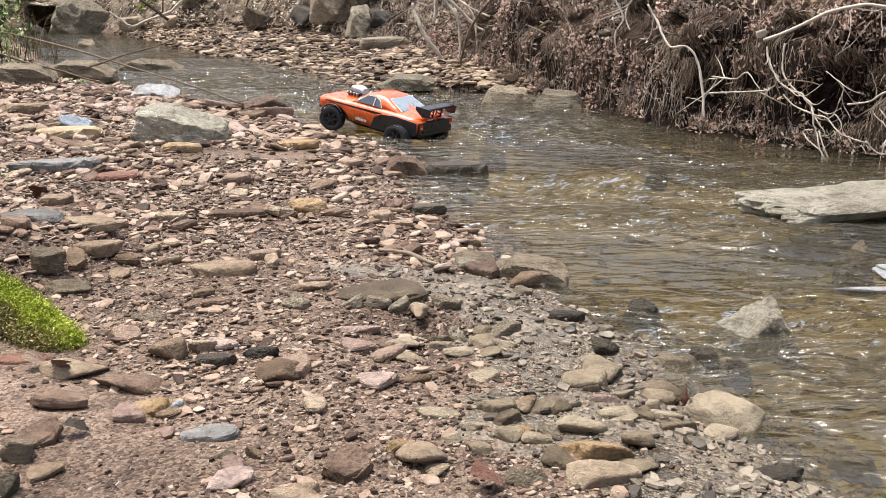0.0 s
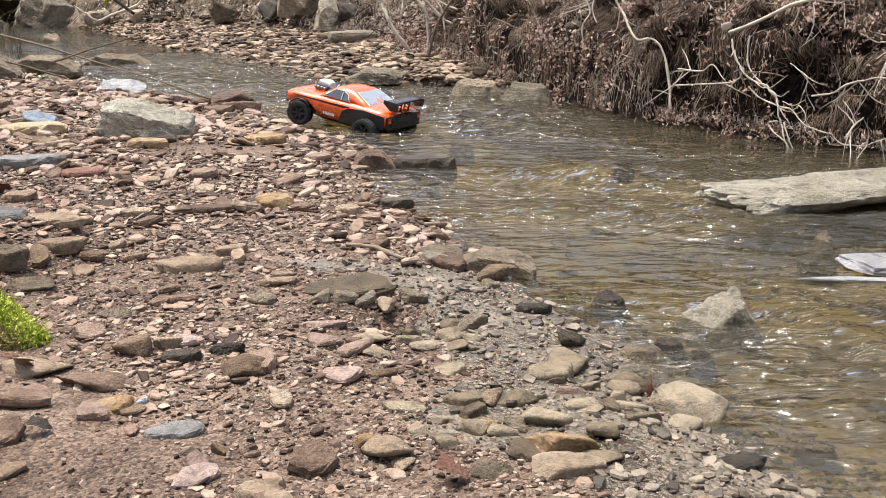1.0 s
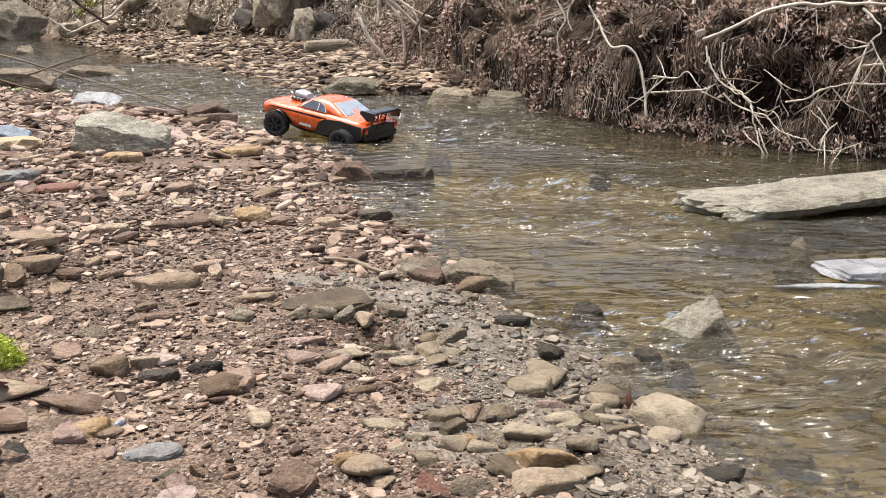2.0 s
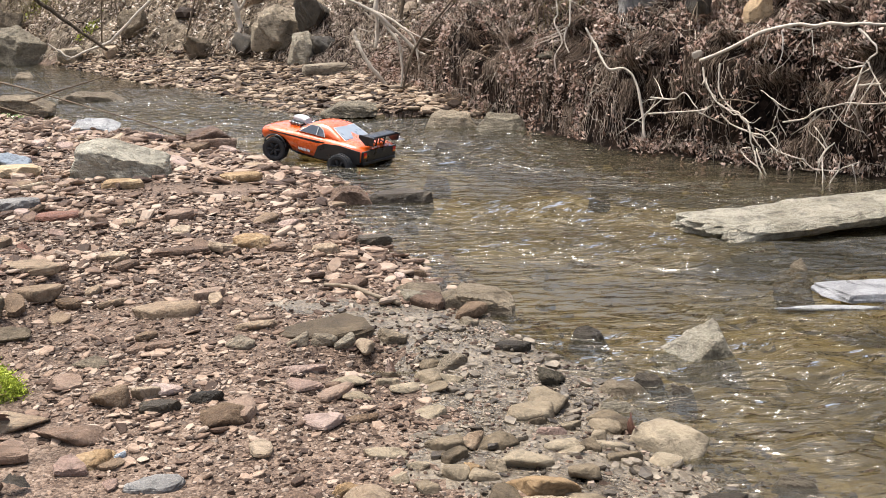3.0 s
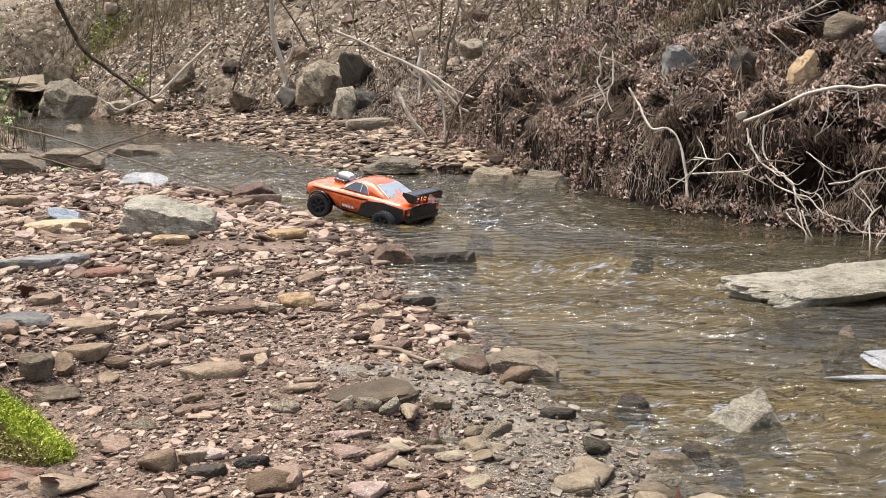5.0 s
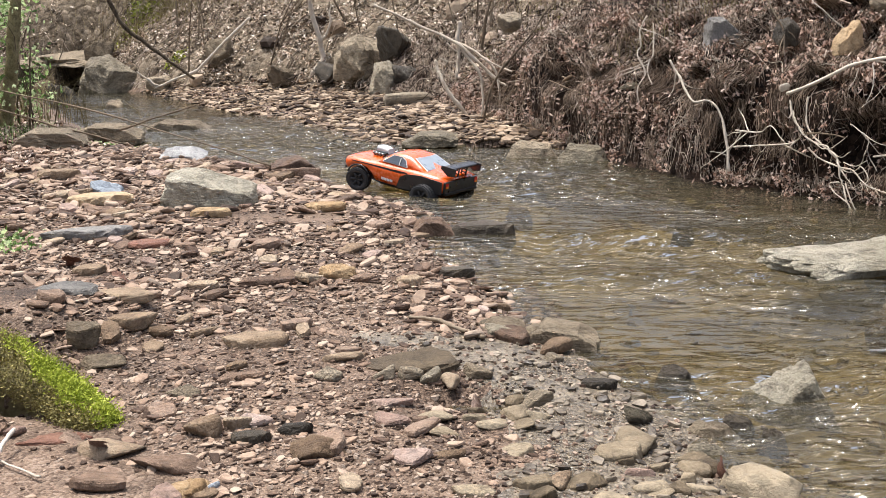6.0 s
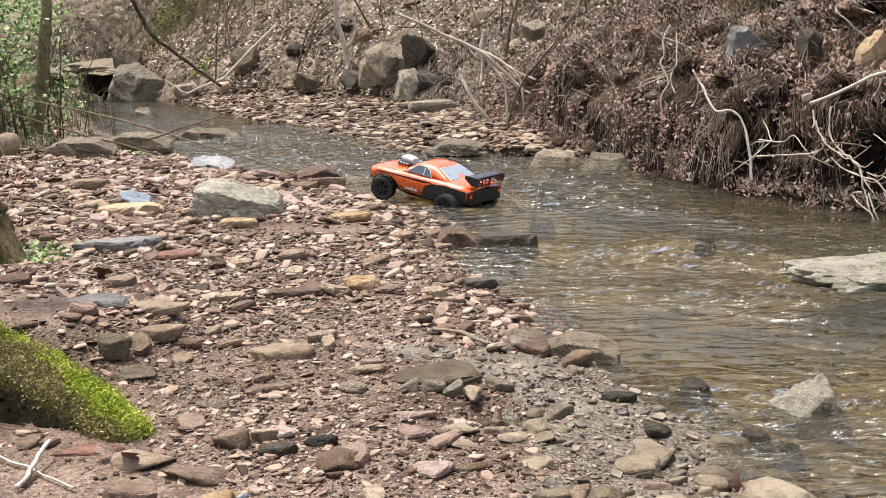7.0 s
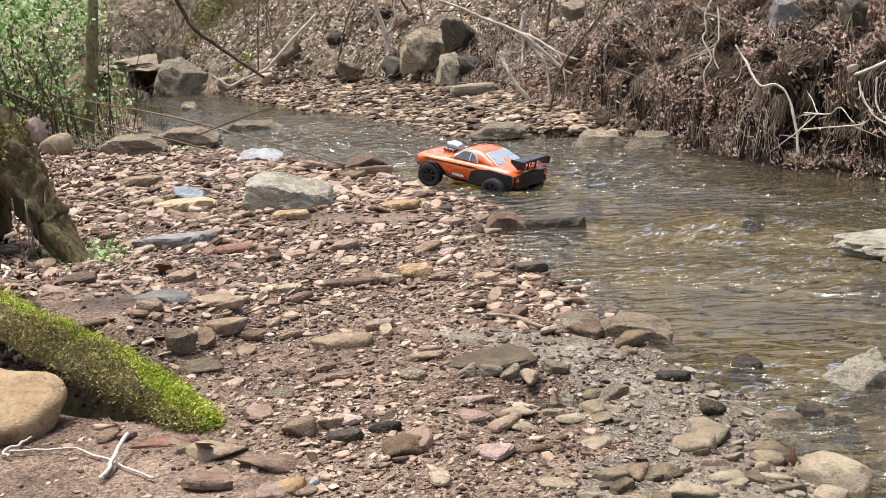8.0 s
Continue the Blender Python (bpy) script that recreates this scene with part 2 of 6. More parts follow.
M = {
    "gravel_mud": surface("damp_gravel_mud", [(0.02037, 0.013, 0.0105), (0.097, 0.066, 0.0483), (0.2027, 0.145, 0.1071), (0.3046, 0.235, 0.1837)], 3.5, 130, .55, 1.0, .008, cells=170.0, stain=.5),
    # soil colour blackened to carry the shade of the bank's hollows and gaps
    "shaded_bank_soil": surface("shade_dark_root_bound_soil", [(.004, .0027, .002), (.012, .0075, .005), (.032, .02, .014), (.075, .05, .035)], 5, 60, .92, 1.0, .04, cells=26.0),
    "bed": surface("silty_stream_bed", [(.04, .032, .014), (.13, .105, .052), (.25, .206, .11), (.36, .30, .178)], 3, 45, .7, .6, .01),
    # bed colour darkened to stand for the bank's dark reflection in the water
    "reflection_dark_bed": surface("silty_bed_reflection_dark", [(.012, .009, .005), (.03, .023, .012), (.06, .047, .026), (.10, .08, .045)], 3, 45, .7, .6, .01),
    "tan": surface("tan_sandstone", [(0.133, 0.090, 0.058), (0.252, 0.180, 0.120), (0.351, 0.265, 0.182), (0.437, 0.350, 0.254)], 14, 160, .55, 1.0, .010, "object", stain=.45),
    "ochre": surface("ochre_sandstone", [(.23, .145, .075), (.36, .245, .135), (.47, .345, .21), (.55, .44, .30)], 14, 150, .58, 1.0, .010, "object", .35, stain=.45),
    "grey": surface("grey_siltstone", [(.12, .103, .074), (.24, .208, .152), (.35, .305, .227), (.46, .405, .31)], 14, 150, .45, 1.0, .026, "object", stain=.45, strata=.38),
    "cobble": surface("beige_river_cobble", [(.085, .064, .041), (.165, .129, .085), (.245, .197, .134), (.325, .27, .19)], 12, 150, .55, .9, .006, "object", .5, stain=.5, wet=.12),
    "greybrown": surface("grey_brown_sandstone", [(.10, .078, .052), (.225, .18, .126), (.36, .295, .21), (.49, .415, .31)], 9, 120, .6, 1.0, .026, "object", .3, stain=.45, strata=.38),
    "pale": surface("pale_limestone", [(.19, .15, .105), (.30, .247, .178), (.40, .338, .252), (.49, .425, .335)], 9, 120, .6, 1.0, .026, "object", .3, stain=.45, strata=.38),
    "chalky": surface("chalky_sandstone", [(.27, .24, .175), (.44, .40, .31), (.59, .55, .445), (.70, .66, .56)], 9, 120, .6, 1.0, .026, "object", .3, stain=.55, strata=.3),
    "brown": surface("red_brown_shale", [(0.087, 0.058, 0.044), (0.173, 0.117, 0.083), (0.272, 0.189, 0.138), (0.370, 0.273, 0.207)], 14, 140, .5, 1.0, .010, "object", .4, stain=.45),
    "dark": surface("wet_dark_shale", [(.02, .016, .011), (.05, .04, .028), (.085, .069, .048), (.14, .115, .08)], 12, 120, .40, 1.0, .010, "object", .4, stain=.45, wet=.22),
    "shore_stones": surface("olive_grey_shore_pebbles", [(.045, .034, .023), (.09, .07, .048), (.145, .116, .082), (.20, .163, .117), (.26, .217, .16)], 16, 150, .42, .5, .003, "island", .6, stain=.35, wet=.35),
    "slate": surface("blue_grey_slate", [(.09, .085, .08), (.17, .162, .15), (.25, .24, .225), (.33, .32, .30)], 12, 120, .45, 1.0, .010, "object", .3, stain=.45),
    "blue": surface("blue_white_slate", [(.22, .26, .31), (.36, .41, .46), (.50, .55, .60)], 12, 120, .45, 1.0, .010, "object", .2, stain=.45),
    "pink": surface("pinkish_sandstone", [(0.228, 0.150, 0.117), (0.361, 0.260, 0.212), (0.475, 0.370, 0.318)], 14, 140, .55, 1.0, .010, "object", .4, stain=.45),
    "red": surface("rust_red_shale", [(.12, .055, .04), (.21, .105, .075), (.29, .17, .125)], 12, 120, .45, 1.0, .010, "object", .3, stain=.45),
    "board": surface("wet_grey_slate", [(.19, .19, .195), (.34, .34, .345), (.48, .48, .485)], 9, 90, .35, 1.0, .010, "object", .2, stain=.45, wet=.35),
    "whiteslate": surface("pale_grey_slate", [(.34, .34, .335), (.48, .48, .475), (.60, .60, .595)], 9, 90, .4, 1.0, .018, "object", .2, stain=.45),
    "pebbles": surface("mixed_creek_pebbles", [(0.04171, 0.028, 0.021), (0.09215, 0.062, 0.04515), (0.1746, 0.122, 0.08925), (0.2493, 0.185, 0.1418), (0.3133, 0.25, 0.1985)], 20, 170, .55, .5, .002, "island", .75, stain=.3),
    "flakes": surface("warm_shale_flakes", [(0.05529, 0.036, 0.02625), (0.1339, 0.088, 0.06405), (0.2299, 0.158, 0.1134), (0.3133, 0.228, 0.167), (0.3686, 0.29, 0.2258)], 16, 170, .55, .5, .002, "island", .55, stain=.3),
    "bar_stones": surface("shingle_of_the_bar", [(.03, .02, .014), (.085, .058, .039), (.17, .12, .08), (.26, .19, .128), (.35, .275, .20)], 8, 90, .55, .5, .004, "island", .8, stain=.3),
    "litter": surface("dead_leaf_litter", [(0.0485, 0.028, 0.0189), (0.1649, 0.1, 0.07035), (0.3201, 0.215, 0.1628), (0.4656, 0.345, 0.273), (0.582, 0.47, 0.3938)], 9, 60, .65, .3, .002, "island", .9),
    "clump_leaves": surface("pinkish_dead_leaves", [(0.1261, 0.075, 0.0525), (0.3492, 0.225, 0.168), (0.5626, 0.4, 0.315), (0.7178, 0.57, 0.483)], 9, 60, .6, .3, .002, "island", .9),
    "slope_leaves": surface("weathered_leaf_litter", [(0.0582, 0.042, 0.0294), (0.2134, 0.158, 0.1134), (0.4074, 0.315, 0.2363), (0.5626, 0.46, 0.3622), (0.679, 0.6, 0.504)], 9, 60, .7, .3, .002, "island", .8),
    "forest_floor": surface("leafy_forest_floor", [(0.03395, 0.026, 0.01785), (0.1261, 0.099, 0.0693), (0.2619, 0.212, 0.1554), (0.4171, 0.355, 0.273)], 3, 40, .92, 1.0, .05, cells=14.0, stain=.4),
    "shore_mud": surface("wet_olive_mud", [(.035, .026, .017), (.10, .079, .054), (.18, .146, .102), (.26, .215, .155)], 5, 120, .30, 1.0, .008, cells=120.0, stain=.4, wet=.5),
    "rootlets": surface("hanging_rootlets", [(0.00776, 0.005, 0.003675), (0.0291, 0.0185, 0.0126), (0.1115, 0.074, 0.05355), (0.2619, 0.19, 0.1418), (0.485, 0.4, 0.3255)], 6, 80, .8, .3, .002, "island", .95),
    "drape": surface("matted_root_drape", [(0.0388, 0.027, 0.0189), (0.1261, 0.09, 0.063), (0.2522, 0.185, 0.1344), (0.4074, 0.32, 0.2467)], 7, 80, .85, .3, .002, "island", .6),
    "pale_root": surface("bleached_root_wood", [(.20, .155, .115), (.36, .30, .24), (.50, .44, .37), (.62, .57, .49)], 16, 140, .75, .8, .006, "object", .3, stain=.5),
    "bleached": surface("bleached_dead_wood", [(.32, .27, .21), (.50, .44, .36), (.64, .58, .50)], 12, 140, .75, .6, .004, "object", .2, stain=.25),
    "twig": surface("grey_brown_twig", [(.06, .045, .03), (.15, .115, .08), (.27, .22, .16)], 14, 120, .75, .4, .002, "object", .3),
    "bark": surface("dark_wet_bark", [(.02, .016, .011), (.065, .05, .034), (.14, .11, .078), (.22, .18, .13)], 16, 90, .8, 1.0, .03, None, stretch=(1, 1, .4), stain=.6),
    "stumpbark": surface("furrowed_damp_bark", [(.035, .027, .012), (.12, .094, .046), (.25, .20, .105), (.40, .335, .20)], 16, 90, .85, 1.0, .03, None, stretch=(1, 1, .35), stain=.6),
    "mossbark": surface("mossy_bark", [(.08, .068, .034), (.22, .187, .098), (.38, .33, .19), (.52, .46, .30)], 14, 90, .85, 1.0, .02, stain=.5),
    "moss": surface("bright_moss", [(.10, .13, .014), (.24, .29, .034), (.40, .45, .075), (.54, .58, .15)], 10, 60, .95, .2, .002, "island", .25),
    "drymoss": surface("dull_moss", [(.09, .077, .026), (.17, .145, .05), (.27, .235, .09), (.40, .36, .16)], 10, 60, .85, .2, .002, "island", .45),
    "ivy": surface("ivy_leaves", [(.06, .12, .03), (.19, .31, .09), (.36, .50, .19), (.60, .70, .40)], 5, 40, .4, .2, .002, "island", .9),
    "drygrass": surface("dry_grass", [(.14, .11, .05), (.28, .23, .12), (.40, .34, .20)], 5, 40, .7, .2, .002, "island", .8),
}


def water_mat():
    """Clear brownish water: ripples at three sizes that grow where the stream runs, a little silt, and the bed seen through it."""
    m, nodes, links, b = node_mat("creek_water")
    nodes.remove(b)
    out = nodes["Material Output"]
    geo = nodes.new("ShaderNodeNewGeometry")
    mp = nodes.new("ShaderNodeMapping")
    mp.inputs["Rotation"].default_value = (0, 0, radians(-14))
    mp.inputs["Scale"].default_value = (1.0, 2.3, 1.0)
    links.new(geo.outputs["Position"], mp.inputs["Vector"])
    h = 0.0
    for scale, weight, twist in ((4.5, 1.3, .8), (12.0, .62, .5), (26.0, .13, .2)):
        n = nodes.new("ShaderNodeTexNoise")
        n.inputs["Scale"].default_value, n.inputs["Detail"].default_value, n.inputs["Distortion"].default_value = scale, 1.5, twist
        links.new(mp.outputs[0], n.inputs["Vector"])
        h = math_node(nodes, links, "ADD", h, math_node(nodes, links, "MULTIPLY", n.outputs["Fac"], weight))
    run = nodes.new("ShaderNodeAttribute")
    run.attribute_name = "ripple"
    h = math_node(nodes, links, "MULTIPLY", h, run.outputs["Fac"])
    bp = nodes.new("ShaderNodeBump")
    bp.inputs["Strength"].default_value, bp.inputs["Distance"].default_value = 1.0, 0.105
    links.new(h, bp.inputs["Height"])
    fr = nodes.new("ShaderNodeFresnel")
    fr.inputs["IOR"].default_value = 1.5
    gl = nodes.new("ShaderNodeBsdfGlossy")
    gl.inputs["Roughness"].default_value = 0.025
    tr = nodes.new("ShaderNodeBsdfTransparent")
    tr.inputs["Color"].default_value = (.73, .67, .50, 1)
    df = nodes.new("ShaderNodeBsdfDiffuse")
    df.inputs["Color"].default_value = (.11, .098, .066, 1)
    links.new(bp.outputs[0], fr.inputs["Normal"])
    links.new(bp.outputs[0], gl.inputs["Normal"])
    body, top = nodes.new("ShaderNodeMixShader"), nodes.new("ShaderNodeMixShader")
    body.inputs[0].default_value = 0.24
    links.new(tr.outputs[0], body.inputs[1])
    links.new(df.outputs[0], body.inputs[2])
    links.new(fr.outputs[0], top.inputs[0])
    links.new(body.outputs[0], top.inputs[1])
    links.new(gl.outputs[0], top.inputs[2])
    links.new(top.outputs[0], out.inputs["Surface"])
    return m


M["water"] = water_mat()


def let_light_through(m, share):
    """Thin leaves: part of the light passes through."""
    nodes, links = m.node_tree.nodes, m.node_tree.links
    b = nodes["Principled BSDF"]
    tl, mx = nodes.new("ShaderNodeBsdfTranslucent"), nodes.new("ShaderNodeMixShader")
    links.new(b.inputs["Base Color"].links[0].from_socket, tl.inputs["Color"])
    mx.inputs[0].default_value = share
    links.new(b.outputs[0], mx.inputs[1])
    links.new(tl.outputs[0], mx.inputs[2])
    links.new(mx.outputs[0], nodes["Material Output"].inputs["Surface"])


for leafy in ("ivy", "drygrass", "clump_leaves"):
    let_light_through(M[leafy], .4)


def plain(name, colour, rough=0.5, metal=0.0, coat=0.0, grain=0.12):
    """A made surface: even paint, rubber or plastic with a little soiling and fine relief."""
    light = tuple(min(1, c * (1 + grain)) for c in colour)
    dark = tuple(c * (1 - grain) for c in colour)
    return surface(name, [dark, colour, light], 30, 400, rough, 0.06, 0.001, None, 0, metal, coat, wet=.5)


M["orange"] = plain("orange_polycarbonate", (.60, .088, .008), .28, 0, .6, .10)
M["black"] = plain("black_plastic", (.012, .012, .013), .38, 0, .2, .4)
M["rubber"] = plain("black_rubber", (.016, .016, .017), .75, 0, 0, .4)
M["window"] = plain("smoked_window_film", (.06, .07, .085), .2, 0, .5, .2)
M["backglass"] = plain("silver_window_film", (.26, .30, .34), .35, .1, .25, .25)
M["white"] = plain("white_decal", (.55, .55, .54), .4, 0, 0, .06)
M["chrome"] = plain("grey_metal", (.35, .36, .37), .3, .8, 0, .2)
M["amber"] = plain("amber_lens", (.8, .25, .02), .25, 0, .5, .1)
M["redlens"] = plain("red_lens", (.55, .02, .015), .25, 0, .5, .1)


# ---------------------------------------------------------------- mesh helpers
def tri_mesh(name, v, f, material, soft=True):
    v, f = np.asarray(v, np.float32).reshape(-1, 3), np.asarray(f, np.int32).reshape(-1, 3)
    me = bpy.data.meshes.new(name)
    me.vertices.add(len(v))
    me.vertices.foreach_set("co", v.ravel())
    me.loops.add(3 * len(f))
    me.loops.foreach_set("vertex_index", f.ravel())
    me.polygons.add(len(f))
    me.polygons.foreach_set("loop_start", np.arange(0, 3 * len(f), 3, dtype=np.int32))
    me.polygons.foreach_set("use_smooth", np.full(len(f), soft, dtype=bool))
    me.update(calc_edges=True)
    me.materials.append(material)
    return me


def thing(name, mesh, label, category, m=None, group="", kind=""):
    ob = new(name, mesh)
    if m is not None:
        ob.matrix_world = m
    return tagged(ob, label, category, group, kind)


def part(name, mesh, parent, label=""):
    """One mesh object under a thing or under a part, in the parent's own coordinates."""
    ob = new(name, mesh)
    ob.parent = parent
    return tagged(ob, label)


def quads(f):
    return [t for a, b, c, d in f for t in ((a, b, c), (a, c, d))]


def tubes(P, R, sides=5, caps=True):
    """Round strands: P (n, k, 3) points and R (n, k) radii. Returns vertices and triangles."""
    P, R = np.asarray(P, float), np.asarray(R, float)
    n, k = P.shape[:2]
    T = np.gradient(P, axis=1)
    T /= np.linalg.norm(T, axis=2, keepdims=True) + 1e-9
    ref = np.where(np.abs(T[..., 2:3]) > 0.8, np.array([1.0, 0.1, 0]), np.array([0.05, 0, 1.0]))
    A = np.cross(T, ref)
    A /= np.linalg.norm(A, axis=2, keepdims=True) + 1e-9
    B = np.cross(T, A)
    ang = np.arange(sides) * 2 * np.pi / sides
    V = P[:, :, None] + R[:, :, None, None] * (np.cos(ang)[None, None, :, None] * A[:, :, None] + np.sin(ang)[None, None, :, None] * B[:, :, None])
    f = []
    for i in range(k - 1):
        for j in range(sides):
            a, b = i * sides + j, i * sides + (j + 1) % sides
            f += [(a, b, b + sides), (a, b + sides, a + sides)]
    if caps:
        for j in range(1, sides - 1):
            f += [(0, j + 1, j), ((k - 1) * sides, (k - 1) * sides + j, (k - 1) * sides + j + 1)]
    F = np.array(f)[None] + (np.arange(n) * k * sides)[:, None, None]
    return V.reshape(-1, 3), F.reshape(-1, 3)


def curve_points(points, k):
    """k points along a smooth curve through the given ones."""
    p = np.array(points, float)
    t = np.linspace(0, len(p) - 1, k)
    i = np.clip(t.astype(int), 0, len(p) - 2)
    u = (t - i)[:, None]
    q = np.vstack([2 * p[0] - p[1], p, 2 * p[-1] - p[-2]])
    a, b, c, d = q[i], q[i + 1], q[i + 2], q[i + 3]
    return 0.5 * (2 * b + (c - a) * u + (2 * a - 5 * b + 4 * c - d) * u * u + (3 * b - a - 3 * c + d) * u ** 3)


def limb(points, r0, r1, rng, sides=9, k=0, rough=0.12, knots=0.0):
    """A tapered, crooked and gnarled branch or root."""
    k = k or 9 * len(points)
    p = curve_points(points, k)
    few = max(3, k // 4)
    r = np.linspace(r0, r1, k) * (1 + rough * 2 * np.interp(np.linspace(0, 1, k), np.linspace(0, 1, few), rng.uniform(-1, 1, few)))
    for c in range(3):
        p[1:-1, c] += np.interp(np.linspace(0, 1, k), np.linspace(0, 1, few), rng.normal(0, 4.2 * rough * r0, few))[1:-1]
    if knots:
        r *= 1 + knots * np.maximum(0, rng.normal(0, 1, k) - 1.2)
    v, f = tubes(p[None], r[None], sides)
    mid = np.repeat(p, sides, 0)
    q = v / max(r0, .004) * .8
    bumps = fbm(q[:, 0] + q[:, 2] * .6, q[:, 1] + q[:, 2] * .8, 161, 3)
    return mid + (v - mid) * (1 + 3 * rough * bumps)[:, None], f


def joined(pieces):
    """Several (vertices, triangles) as one."""
    v, f, n = [], [], 0
    for a, b in pieces:
        v.append(np.asarray(a, float)), f.append(np.asarray(b) + n)
        n += len(a)
    return np.concatenate(v), np.concatenate(f)


def ico(level):
    bm = bmesh.new()
    bmesh.ops.create_icosphere(bm, subdivisions=level, radius=1.0)
    bm.verts.ensure_lookup_table()
    v = np.array([x.co[:] for x in bm.verts])
    f = np.array([[x.index for x in p.verts] for p in bm.faces])
    bm.free()
    return v, f


ICO = {k: ico(k) for k in (1, 2, 3, 4, 5)}


def stone_shape(rng, level, chips=9, soft=30.0, flat=0.0, roughness=0.05):
    """A worn, broken stone inside a box from -1 to 1: a ball cut by random planes, with rounded edges and a rough skin."""
    u, f = ICO[level]
    n = rng.normal(size=(chips, 3))
    n[:, 2] *= 0.8
    n /= np.linalg.norm(n, axis=1, keepdims=True)
    d = rng.uniform(0.55, 0.95, chips)
    top = np.array([[0.22 * rng.normal(), 0.22 * rng.normal(), 1], [0.1 * rng.normal(), 0.1 * rng.normal(), -1]])
    n, d = np.vstack([n, top]), np.append(d, [0.62 - flat, 0.62 - flat])
    s = np.maximum(u @ n.T, 0.02) / d
    r = (np.sum(s ** soft, axis=1)) ** (-1 / soft)
    r = np.minimum(r, 1.35)
    o = rng.uniform(0, 50, 3)
    if roughness:
        r = r * (1 + roughness * fbm(u[:, 0] * 2.2 + o[0] + u[:, 2] * 1.3, u[:, 1] * 2.2 + o[1] - u[:, 2] * 1.1, 3) + 0.5 * roughness * fbm(u[:, 0] * 7 + o[1] + u[:, 2] * 4, u[:, 1] * 7 + o[2] - u[:, 2] * 5, 4, 3))
    v = u * r[:, None]
    lo, hi = v.min(0), v.max(0)
    return (v - (lo + hi) / 2) / ((hi - lo) / 2), f


def cut_shape(rng, planes, level=5, roughness=.10, sharp=90):
    """A rock broken along given planes (normal and distance), inside a box from -1 to 1, with rough faces and chipped edges."""
    u, f = ICO[level]
    p = np.array(planes, float)
    n, d = p[:, :3] / np.linalg.norm(p[:, :3], axis=1, keepdims=True), p[:, 3]
    cut = rng.normal(size=(8, 3))
    n, d = np.vstack([n, cut / np.linalg.norm(cut, axis=1, keepdims=True)]), np.append(d, rng.uniform(.86, 1.05, 8) * (1.6 if len(planes) == 6 else 1))
    r = np.minimum(np.sum((np.maximum(u @ n.T, .02) / d) ** sharp, axis=1) ** (-1 / sharp), 1.5)
    o = rng.uniform(0, 50, 2)
    ledge = fbm(u[:, 0] * 2.5 + o[0] + u[:, 2] * 1.7, u[:, 1] * 2.5 + o[1] - u[:, 2] * 2.1, 3, 5)
    pits = np.maximum(0, vnoise(u[:, 0] * 11 + o[1], u[:, 1] * 11 + u[:, 2] * 9 + o[0], 6) - .15)
    r = r * (1 + roughness * ledge - .9 * roughness * pits)
    v = u * r[:, None]
    lo, hi = v.min(0), v.max(0)
    return (v - (lo + hi) / 2) / ((hi - lo) / 2), f


CUTS = {
    "big": [(.02, -.22, 1, .50), (.42, -.20, .90, .42), (-1, -.15, .2, .80), (-.12, -1, .06, .42), (.55, -1, .12, .58), (0, 1, .3, .7), (1, 0, .1, 1.05), (0, 0, -1, .6)],
    "slab": [(0, -.12, 1, .40), (-1, -.25, .05, .80), (.15, -1, -.60, .55), (-.05, -.8, .8, .55), (0, 1, .3, .7), (1, 0, .2, 1.1), (-.6, -.8, .1, .85), (.5, -1, -.3, .75), (0, 0, -1, .5)],
    "wedge": [(-.50, -.15, .85, .42), (.95, -.1, .40, .55), (.05, -1, .25, .52), (-.6, -1, .2, .72), (0, 1, .3, .6), (-1, 0, .1, 1.0), (0, 0, -1, .55)],
    "low": [(.10, -.14, 1, .40), (-.7, -.1, .8, .55), (.75, -.1, .75, .60), (0, -1, .12, .50), (0, 1, .3, .7), (-1, .1, 0, 1.0), (1, 0, 0, 1.0), (0, 0, -1, .5)],
    "awash": [(.06, -.12, 1, .22), (1, .1, .85, .62), (-1, .15, .8, .60), (.1, -1, .9, .52), (0, 1, .9, .55), (.7, -.7, .8, .58), (-.6, -.8, .9, .60), (0, 0, -1, .45)],
    "board": [(0, 0, 1, .5), (0, -1, .05, .5), (0, 1, 0, .5), (-1, -.15, .05, .95), (1, 0, 0, .95), (0, 0, -1, .5)],
    "boulder": [(-.25, -.35, 1, .60), (.45, -.3, .85, .62), (-.9, -.4, .35, .72), (.1, -1, .35, .60), (.8, -.7, .1, .72), (-.4, -1, -.1, .72), (0, 1, .2, .8), (0, 0, -1, .7)],
}


